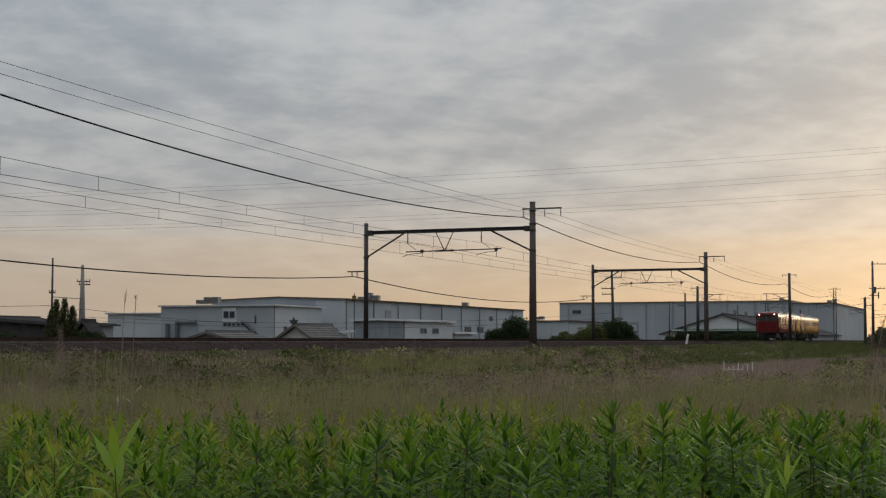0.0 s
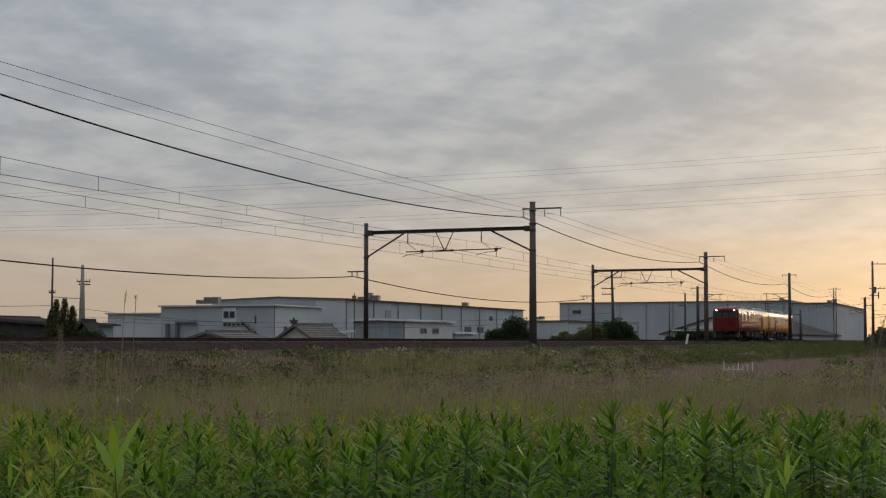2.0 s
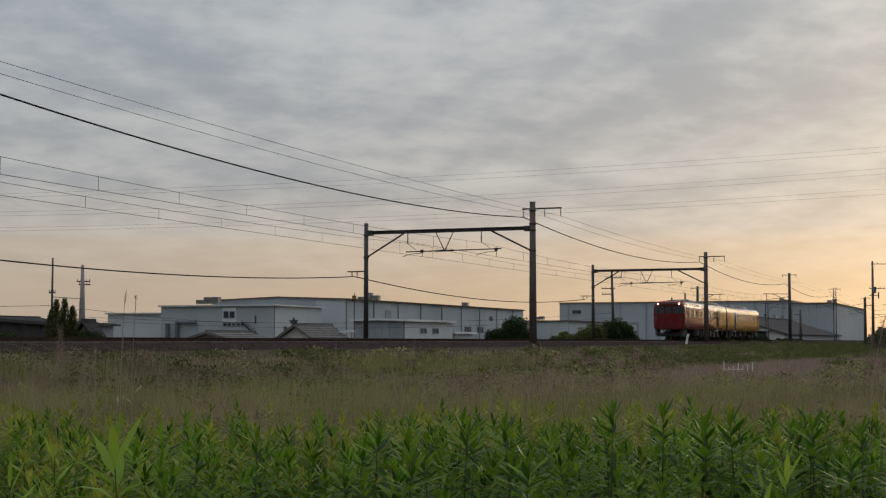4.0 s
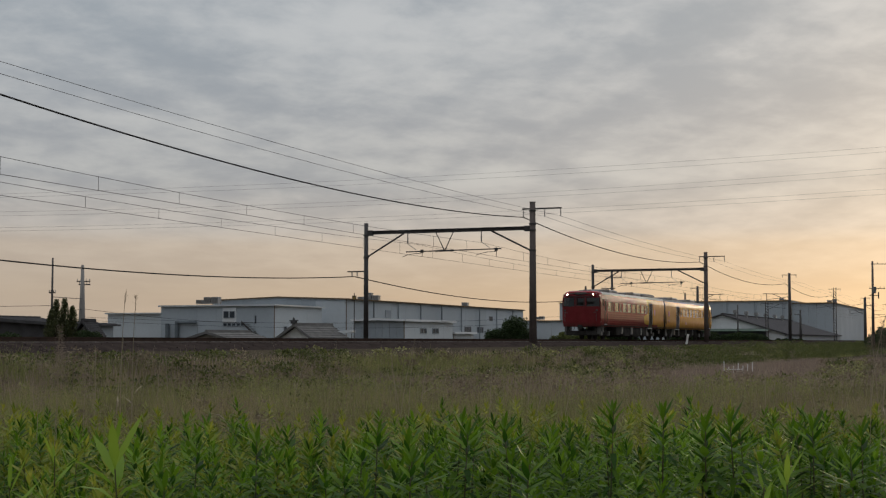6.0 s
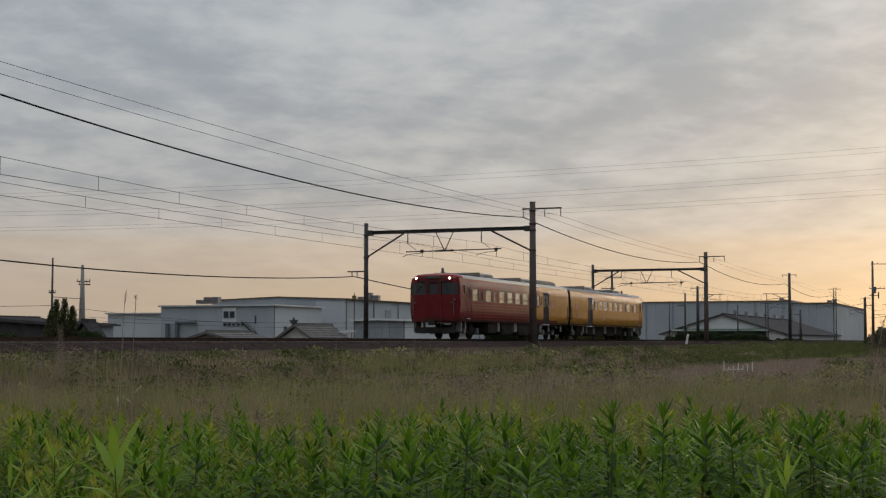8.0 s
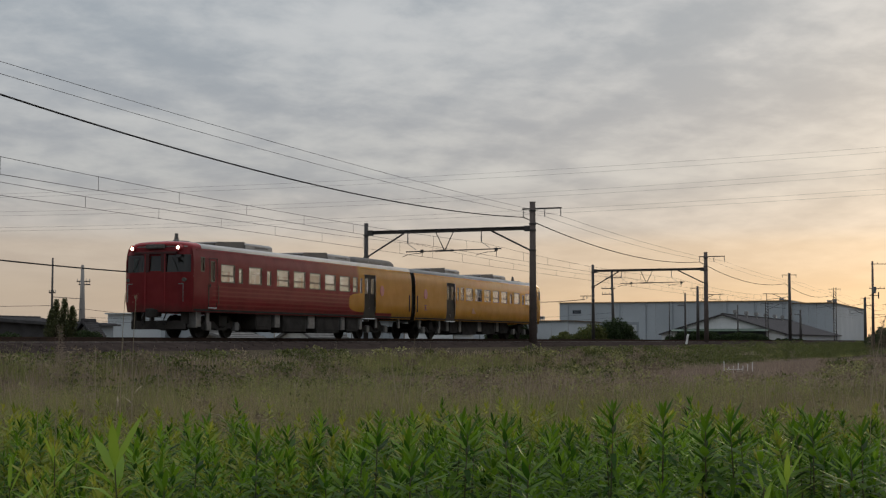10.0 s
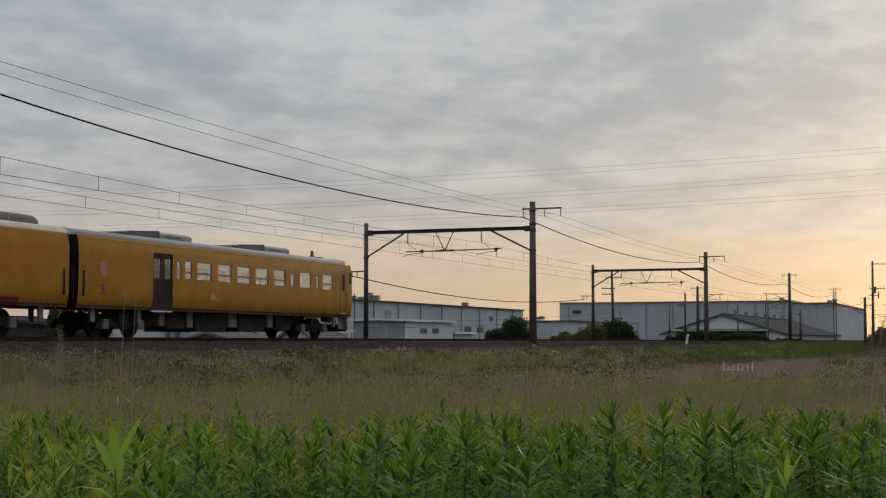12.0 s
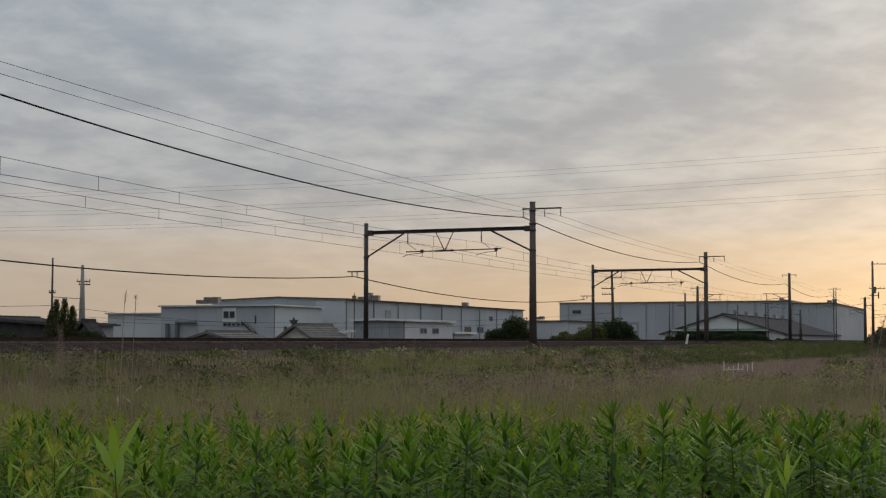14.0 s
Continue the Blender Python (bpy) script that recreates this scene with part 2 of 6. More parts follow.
M = {
    "soil": mat("soil", (0.085, 0.07, 0.05), (0.045, 0.04, 0.026), 0.35, 0.95, bump=0.6, fine=6),
    "ballast": mat("ballast", (0.062, 0.048, 0.043), (0.026, 0.021, 0.02), 2.0, 0.9, bump=1.0, fine=22),
    "rail": mat("rail_steel", (0.075, 0.052, 0.042), (0.04, 0.03, 0.026), 4, 0.9),
    "sleeper": mat("sleeper_concrete", (0.26, 0.25, 0.235), None, 3, 0.9, bump=0.3),
    "pole_concrete": mat("pole_concrete", (0.15, 0.125, 0.115), (0.095, 0.08, 0.075), 1.5, 0.85, bump=0.3),
    "steel_dark": mat("painted_steel", (0.055, 0.05, 0.048), (0.035, 0.032, 0.032), 3, 0.6, 0.2),
    "steel_grey": mat("galvanised_steel", (0.22, 0.22, 0.22), (0.14, 0.14, 0.14), 3, 0.5, 0.4),
    "wire": mat("wire", (0.045, 0.042, 0.042), None, 5, 0.9),
    "wire_thin": mat("copper_wire", (0.15, 0.14, 0.138), None, 5, 0.9),
    "insulator": mat("insulator_porcelain", (0.30, 0.28, 0.26), None, 8, 0.3),
    "glass": glass_mat("window_glass", (0.92, 0.94, 0.94), 0.78, 0.30),
    "tint_glass": glass_mat("cab_glass", (0.55, 0.75, 0.72), 0.26, 0.08),
    "door_glass": glass_mat("door_glass", (0.9, 0.86, 0.8), 0.42),
    "lamp": glow_mat("headlamp", (1.0, 0.84, 0.60), 14.0),
    "rubber": mat("rubber", (0.03, 0.03, 0.03), None, 5, 0.8),
    # grimy underframe; also stands in for shade on the coupled end walls
    "under": mat("underframe_grime_gap_shade", (0.06, 0.055, 0.052), (0.032, 0.03, 0.028), 2.5, 0.85, bump=0.3),
    "under_lite": mat("underframe_grey", (0.20, 0.195, 0.19), (0.10, 0.095, 0.09), 3, 0.7),
    "roof_grey": mat("coach_roof", (0.46, 0.45, 0.44), (0.35, 0.34, 0.335), 1.2, 0.6, fine=14, gloss=0.2),
    "unit_grey": mat("roof_unit_grey", (0.27, 0.265, 0.255), (0.20, 0.19, 0.185), 1.5, 0.6),
    "unit_dark": mat("roof_unit_dark", (0.105, 0.095, 0.088), (0.07, 0.065, 0.06), 2, 0.7),
    "door_grey": mat("coach_door", (0.075, 0.065, 0.056), (0.05, 0.043, 0.037), 2, 0.6, gloss=0.1),
    "frame_alu": mat("window_frame_brown", (0.12, 0.085, 0.06), None, 6, 0.5, 0.2),
    "interior": mat("coach_interior", (0.72, 0.71, 0.69), (0.66, 0.65, 0.63), 2, 0.7),
    "strip": glow_mat("fluorescent_tube", (0.97, 1.0, 1.0), 6.5),
    "seat": mat("seat_cloth", (0.10, 0.06, 0.05), None, 4, 0.9),
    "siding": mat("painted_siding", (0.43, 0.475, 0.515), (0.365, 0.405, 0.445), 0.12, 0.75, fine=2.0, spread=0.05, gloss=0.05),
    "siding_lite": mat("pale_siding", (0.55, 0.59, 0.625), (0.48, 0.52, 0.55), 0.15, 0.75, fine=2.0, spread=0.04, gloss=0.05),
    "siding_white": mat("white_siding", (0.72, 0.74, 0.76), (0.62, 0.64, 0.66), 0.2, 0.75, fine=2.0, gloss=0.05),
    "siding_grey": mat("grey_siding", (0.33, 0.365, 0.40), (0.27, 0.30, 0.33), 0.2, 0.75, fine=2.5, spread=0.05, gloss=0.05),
    "roof_metal": mat("roof_sheet", (0.62, 0.64, 0.66), (0.52, 0.54, 0.56), 0.3, 0.45, 0.2),
    "eave": mat("eave_trim", (0.165, 0.125, 0.085), (0.125, 0.095, 0.065), 1, 0.85),
    "tile": mat("roof_tile", (0.10, 0.097, 0.10), (0.06, 0.057, 0.06), 1.0, 0.95, bump=0.4, gloss=0.08),
    "tile_grey": mat("grey_roof_tile", (0.19, 0.185, 0.18), (0.12, 0.117, 0.115), 1.0, 0.95, bump=0.4),
    "orange_trim": mat("ochre_trim", (0.36, 0.22, 0.09), (0.28, 0.17, 0.07), 1, 0.8),
    "concrete_pale": mat("pale_concrete", (0.30, 0.285, 0.27), (0.22, 0.21, 0.20), 1.2, 0.9, bump=0.2),
    "plaster": mat("plaster", (0.42, 0.39, 0.36), None, 1, 0.9),
    "window_dark": mat("dark_pane", (0.05, 0.06, 0.075), None, 1, 0.5, gloss=0.2),
    "white": mat("white_paint", (0.75, 0.75, 0.74), (0.62, 0.62, 0.60), 3, 0.6),
    "awning": mat("green_awning", (0.10, 0.14, 0.11), (0.07, 0.10, 0.08), 1, 0.8),
    "blue_siding": mat("blue_siding", (0.26, 0.36, 0.44), None, 0.3, 0.6),
    "bark": mat("bark", (0.07, 0.05, 0.038), (0.035, 0.028, 0.022), 4, 0.95, bump=0.6),
    "duct_blue": mat("duct_paint", (0.13, 0.155, 0.175), (0.10, 0.12, 0.135), 1, 0.7),
    "sign_yellow": mat("sign_yellow", (0.30, 0.20, 0.04), None, 5, 0.6),
    "weed_stem": mat("weed_stem", (0.085, 0.055, 0.03), (0.06, 0.07, 0.025), 9, 0.8),
    "weed": leaf_mat("weed_leaf", (0.17, 0.295, 0.017), (0.030, 0.086, 0.007), 0.45, low=(0.02, 0.045, 0.007)),
    "weed_gold": leaf_mat("weed_leaf_yellow", (0.32, 0.32, 0.04), (0.12, 0.18, 0.022), 0.4),
    "cab_band": mat("cab_band", (0.075, 0.03, 0.03), (0.055, 0.022, 0.022), 3, 0.5, gloss=0.2),
    "sign_red": mat("sign_red", (0.20, 0.05, 0.04), None, 5, 0.5),
    "emblem_faint": mat("emblem_faint", (0.50, 0.225, 0.03), None, 5, 0.5),
    "emblem": mat("emblem_pink", (0.46, 0.13, 0.10), (0.38, 0.10, 0.08), 5, 0.5),
    "weed_pale": leaf_mat("weed_leaf_pale", (0.30, 0.40, 0.05), (0.17, 0.29, 0.03), 0.45),
    "grass_dry": leaf_mat("dry_grass", (0.40, 0.315, 0.25), (0.21, 0.16, 0.138), 0.3, 0.8),
    "grass_olive": leaf_mat("olive_grass", (0.37, 0.315, 0.165), (0.18, 0.155, 0.09), 0.3, 0.8),
    "grass_green": leaf_mat("green_grass", (0.29, 0.305, 0.105), (0.15, 0.155, 0.066), 0.4, 0.7),
    "straw": leaf_mat("straw", (0.42, 0.36, 0.27), (0.28, 0.22, 0.15), 0.2, 0.8),
    "shrub": leaf_mat("shrub_leaf", (0.15, 0.165, 0.05), (0.045, 0.058, 0.022), 0.35),
    "conifer": leaf_mat("conifer_needles", (0.13, 0.14, 0.06), (0.055, 0.065, 0.032), 0.3),
    "tuft_olive": leaf_mat("tuft_olive", (0.34, 0.33, 0.14), (0.15, 0.15, 0.07), 0.35),
    "tuft_brown": leaf_mat("tuft_brown", (0.29, 0.235, 0.165), (0.15, 0.118, 0.09), 0.3, 0.8),
    "dark_leaf": leaf_mat("dark_leaf", (0.05, 0.075, 0.028), (0.02, 0.034, 0.014), 0.25),
}


def livery(name, fade):
    """Coach paint: crimson that gives way to old gold along the car (fade: where, in metres from the cab), with dark lower bands."""
    mt = bpy.data.materials.new(name)
    mt.use_nodes = True
    nt = mt.node_tree
    N, L = nt.nodes, nt.links
    p = N["Principled BSDF"]
    p.inputs["Roughness"].default_value = 0.24
    p.inputs["Specular IOR Level"].default_value = 0.26
    tc = N.new("ShaderNodeTexCoord")
    sep = N.new("ShaderNodeSeparateXYZ")
    L.new(tc.outputs["Object"], sep.inputs[0])

    def m(op, a, b=None):
        n = N.new("ShaderNodeMath")
        n.operation = op
        for i, v in enumerate((a, b)):
            if v is None:
                continue
            if isinstance(v, (int, float)):
                n.inputs[i].default_value = v
            else:
                L.new(v, n.inputs[i])
        return n.outputs[0]

    def mixc(f, a, b):
        n = N.new("ShaderNodeMix")
        n.data_type = "RGBA"
        for s, v in (("Factor", f), ("A", a), ("B", b)):
            if isinstance(v, tuple):
                n.inputs[s].default_value = (*v, 1)
            else:
                L.new(v, n.inputs[s])
        return n.outputs["Result"]

    def smooth(v, lo, hi):
        n = N.new("ShaderNodeMapRange")
        n.interpolation_type = "SMOOTHSTEP"
        n.inputs["From Min"].default_value, n.inputs["From Max"].default_value = lo, hi
        L.new(v, n.inputs["Value"])
        return n.outputs[0]

    x, y, z = sep.outputs
    t = N.new("ShaderNodeTexNoise")
    t.inputs["Scale"].default_value = 1.4
    t.inputs["Detail"].default_value = 5
    L.new(tc.outputs["Object"], t.inputs["Vector"])
    red = mixc(smooth(t.outputs["Fac"], 0.35, 0.65), (0.27, 0.031, 0.037), (0.32, 0.04, 0.046))
    gold = mixc(smooth(t.outputs["Fac"], 0.35, 0.65), (0.57, 0.28, 0.03), (0.63, 0.32, 0.04))
    col = gold
    if fade:
        # the gold comes in early above the windows and late along the sill, with a rounded tongue behind the door
        above = m("ADD", m("MULTIPLY", m("MULTIPLY", smooth(x, 9.0, 14.0), smooth(z, 2.2, 2.7)), 0.25), m("MULTIPLY", smooth(x, 14.3, 15.0), smooth(z, 2.0, 2.1)))
        tail = smooth(x, fade, fade + 0.35)
        dx = m("DIVIDE", m("SUBTRACT", x, 17.45), 3.9)
        dz = m("DIVIDE", m("SUBTRACT", z, 1.62), 0.46)
        rad = m("ADD", m("POWER", m("ABSOLUTE", dx), 4.0), m("POWER", m("ABSOLUTE", dz), 4.0))
        tongue = m("SUBTRACT", 1.0, smooth(rad, 0.92, 1.06))
        sill = m("SUBTRACT", 1.0, m("MULTIPLY", smooth(m("MULTIPLY", z, -1.0), -1.22, -1.16), m("SUBTRACT", 1.0, smooth(x, 18.3, 18.5))))
        f = m("MULTIPLY", m("MINIMUM", m("ADD", m("ADD", above, tail), tongue), 1.0), sill)
        wave = N.new("ShaderNodeTexWave")
        wave.bands_direction = "Z"
        wave.inputs["Scale"].default_value = 1.9
        wave.inputs["Distortion"].default_value = 1.5
        wave.inputs["Detail Scale"].default_value = 0.3
        L.new(tc.outputs["Object"], wave.inputs["Vector"])
        bands = m("MULTIPLY", smooth(wave.outputs["Fac"], 0.55, 0.8), m("MULTIPLY", smooth(x, 1.4, 2.0), m("SUBTRACT", 1.0, smooth(z, 1.9, 2.0))))
        red = mixc(m("MULTIPLY", bands, 0.55), red, (0.42, 0.085, 0.07))
        col = mixc(f, red, gold)
    # road grime that rises from the sill
    g2 = N.new("ShaderNodeTexNoise")
    g2.inputs["Scale"].default_value = 6
    g2.inputs["Detail"].default_value = 6
    L.new(tc.outputs["Object"], g2.inputs["Vector"])
    dirt = m("MULTIPLY", smooth(m("ADD", m("MULTIPLY", z, -1.0), m("MULTIPLY", g2.outputs["Fac"], 0.5)), -1.1, -0.6), 0.5)
    col = mixc(dirt, col, (0.075, 0.055, 0.045))
    L.new(col, p.inputs["Base Color"])
    bp = N.new("ShaderNodeBump")
    bp.inputs["Strength"].default_value = 0.03
    bp.inputs["Distance"].default_value = 0.02
    L.new(t.outputs["Fac"], bp.inputs["Height"])
    L.new(bp.outputs[0], p.inputs["Normal"])
    return mt


M["red"] = livery("crimson_livery", 15.9)
M["gold"] = livery("gold_livery", 0)


# ---- building blocks ----
def mesh_of(bm, name, material, smooth=False):
    me = bpy.data.meshes.new(name)
    bmesh.ops.recalc_face_normals(bm, faces=bm.faces)
    bm.to_mesh(me)
    bm.free()
    me.materials.append(material)
    if smooth:
        me.polygons.foreach_set("use_smooth", [True] * len(me.polygons))
    return me


def part(name, bm, material, parent, label="", smooth=False):
    ob = new(name, mesh_of(bm, name, material, smooth))
    ob.parent = parent
    return tagged(ob, label)


def thing(name, label, category, m=None, group="", kind=""):
    ob = new(name)
    ob.empty_display_size = 0.3
    if m is not None:
        ob.matrix_world = m
    return tagged(ob, label, category, group, kind)


def raw(name, verts, faces, material, smooth=False):
    me = bpy.data.meshes.new(name)
    me.from_pydata(verts, [], faces)
    me.materials.append(material)
    if smooth:
        me.polygons.foreach_set("use_smooth", [True] * len(me.polygons))
    me.update()
    return new(name, me)


def box(bm, x0, x1, y0, y1, z0, z1, bevel=0.0):
    v = [bm.verts.new((x, y, z)) for x in (x0, x1) for y in (y0, y1) for z in (z0, z1)]
    fs = [bm.faces.new([v[i] for i in q]) for q in ((0, 1, 3, 2), (4, 6, 7, 5), (0, 4, 5, 1), (2, 3, 7, 6), (0, 2, 6, 4), (1, 5, 7, 3))]
    if bevel:
        es = list({e for f in fs for e in f.edges})
        bmesh.ops.bevel(bm, geom=es, offset=bevel, segments=2, affect="EDGES", profile=0.6)
    return bm


def rod(bm, a, b, r0, r1=None, n=8, caps=True):
    a, b = Vector(a), Vector(b)
    r1 = r0 if r1 is None else r1
    q = (b - a).to_track_quat("Z", "Y")
    rings = []
    for c, r in ((a, r0), (b, r1)):
        rings.append([bm.verts.new(c + q @ Vector((r * math.cos(2 * math.pi * i / n), r * math.sin(2 * math.pi * i / n), 0))) for i in range(n)])
    for i in range(n):
        bm.faces.new((rings[0][i], rings[0][(i + 1) % n], rings[1][(i + 1) % n], rings[1][i]))
    if caps:
        bm.faces.new(rings[0][::-1])
        bm.faces.new(rings[1])
    return bm


def tube(bm, pts, r, n=5):
    pts = [Vector(p) for p in pts]
    rings = []
    for i, p in enumerate(pts):
        d = (pts[min(i + 1, len(pts) - 1)] - pts[max(i - 1, 0)]).normalized()
        q = d.to_track_quat("Z", "Y")
        rr = r(i / (len(pts) - 1)) if callable(r) else r
        rings.append([bm.verts.new(p + q @ Vector((rr * math.cos(2 * math.pi * k / n), rr * math.sin(2 * math.pi * k / n), 0))) for k in range(n)])
    for a, b in zip(rings, rings[1:]):
        for k in range(n):
            bm.faces.new((a[k], a[(k + 1) % n], b[(k + 1) % n], b[k]))
    return bm


def prism(bm, prof, axis, a, b):
    """Extrudes a closed outline between a and b along an axis: x takes (y, z) points, y takes (x, z), z takes (x, y)."""
    def place(p, q):
        return (q, p[0], p[1]) if axis == "x" else (p[0], q, p[1]) if axis == "y" else (p[0], p[1], q)
    A = [bm.verts.new(place(p, a)) for p in prof]
    B = [bm.verts.new(place(p, b)) for p in prof]
    n = len(prof)
    for i in range(n):
        bm.faces.new((A[i], A[(i + 1) % n], B[(i + 1) % n], B[i]))
    bm.faces.new(A[::-1])
    bm.faces.new(B)
    return bm


B = bmesh.new
TURN = 68.51                      # the railway's direction: local x runs along it, local y away from the camera
THETA = radians(90 - TURN)
RAIL = 1.83                       # rail head
NEAR, FAR = 29.05, 33.25          # track centres
TRACK = pose(0, 0, 0, 0, 0, TURN)


def rail_pt(s, lat, z=0.0):
    return Vector((s * math.sin(THETA) - lat * math.cos(THETA), s * math.cos(THETA) + lat * math.sin(THETA), z))


def rail_xy(x, y):
    return (x * math.sin(THETA) + y * math.cos(THETA), -x * math.cos(THETA) + y * math.sin(THETA))


def ground_z(lat):
    prof = [(-1e5, 0), (17.5, 0), (19.0, 0.1), (24.2, 1.38), (38.3, 1.38), (42.5, 0.35), (60, 0.25), (1e5, 0.25)]
    for (a, za), (b, zb) in zip(prof, prof[1:]):
        if a <= lat <= b:
            return za + (zb - za) * (lat - a) / (b - a)
    return 0.0
# ---- ground and railway ----
def make_ground():
    rng = random.Random(4)
    ss = [-2500, -900, -400, -200, -120] + [-80 + 4 * i for i in range(120)] + [420, 480, 600, 900, 1500, 2600, 4200]
    ls = [-2600, -900, -300, -120, -60] + [-36 + 2 * i for i in range(27)] + [17.5, 19, 20.3, 21.6, 22.9, 24.2, 27, 31, 35, 38.3, 40.4, 42.5, 46, 52, 60, 80, 110, 160, 260, 500, 1000, 2000, 4000]
    verts, faces = [], []
    for s in ss:
        for l in ls:
            z = ground_z(l)
            if -80 < s < 400 and -40 < l < 60 and not 24 < l < 39:
                z += rng.uniform(-0.06, 0.06)
            verts.append(rail_pt(s, l, z))
    n = len(ls)
    for i in range(len(ss) - 1):
        for j in range(n - 1):
            faces.append((i * n + j, i * n + j + 1, (i + 1) * n + j + 1, (i + 1) * n + j))
    ob = raw("ground", verts, faces, M["soil"], True)
    tagged(ob, "rough brown soil of an overgrown field with a railway bank", "ground", kind="structure")


def make_bed():
    bm = B()
    prof = [(25.0, 1.34), (26.3, 1.66), (36.0, 1.66), (37.6, 1.34)]
    prism(bm, prof, "x", -80, 900)
    ob = new("track_bed", mesh_of(bm, "track_bed", M["ballast"]))
    ob.matrix_world = TRACK
    tagged(ob, "weathered grey-brown stone ballast under two tracks", "ballast", kind="structure")
    # loose stones along the near shoulder
    rng = random.Random(8)
    v, f = [], []
    for i in range(2600):
        s = rng.uniform(20, 230)
        l = rng.uniform(24.9, 27.8)
        zz = 1.64 if l > 26.3 else 1.34 + (l - 25.0) / 1.3 * 0.32
        r = rng.uniform(0.015, 0.035)
        k = len(v)
        for d in ((1, 0, 0), (0, 1, 0), (-1, 0, 0), (0, -1, 0), (0, 0, 1), (0, 0, -1)):
            v.append((s + d[0] * r * rng.uniform(0.6, 1.2), l + d[1] * r * rng.uniform(0.6, 1.2), zz + 0.02 + d[2] * r * rng.uniform(0.5, 1.0)))
        for a, b in ((0, 1), (1, 2), (2, 3), (3, 0)):
            f.append((k + a, k + b, k + 4))
            f.append((k + b, k + a, k + 5))
    st = raw("ballast_stones", v, f, M["ballast"])
    st.matrix_world = TRACK
    tagged(st, "loose broken ballast stones along the track shoulder", "gravel", kind="stuff")


def make_track(lat, label):
    t = thing("railway_track", label, "railway track", TRACK @ pose(0, lat, 0), "tracks on the bank")
    for side in (-0.555, 0.555):
        bm = B()
        prism(bm, [(side - 0.065, 1.675), (side + 0.065, 1.675), (side + 0.012, 1.70), (side + 0.012, 1.79), (side + 0.034, 1.80), (side + 0.034, 1.83),
                   (side - 0.034, 1.83), (side - 0.034, 1.80), (side - 0.012, 1.79), (side - 0.012, 1.70)], "x", -80, 900)
        part("rail", bm, M["rail"], t)
    bm = B()
    box(bm, -0.11, 0.11, -1.0, 1.0, 1.54, 1.685)
    me = mesh_of(bm, "sleeper", M["sleeper"])
    for i in range(200):
        o = new("sleeper", me)
        o.parent = t
        o.location = (24 + 0.62 * i, 0, 0)
    return t


# ---- overhead line ----
def insulator(bm, a, b, r=0.055):
    """One turned body with four sheds."""
    a, b = Vector(a), Vector(b)
    qs = [0.0] + [(i + o) / 4 for i in range(4) for o in (0.12, 0.5, 0.88)] + [1.0]
    tube(bm, [a.lerp(b, q) for q in qs], lambda q: r if abs(qs[round(q * 13)] * 4 % 1 - 0.5) < 0.05 else r * 0.45, 8)


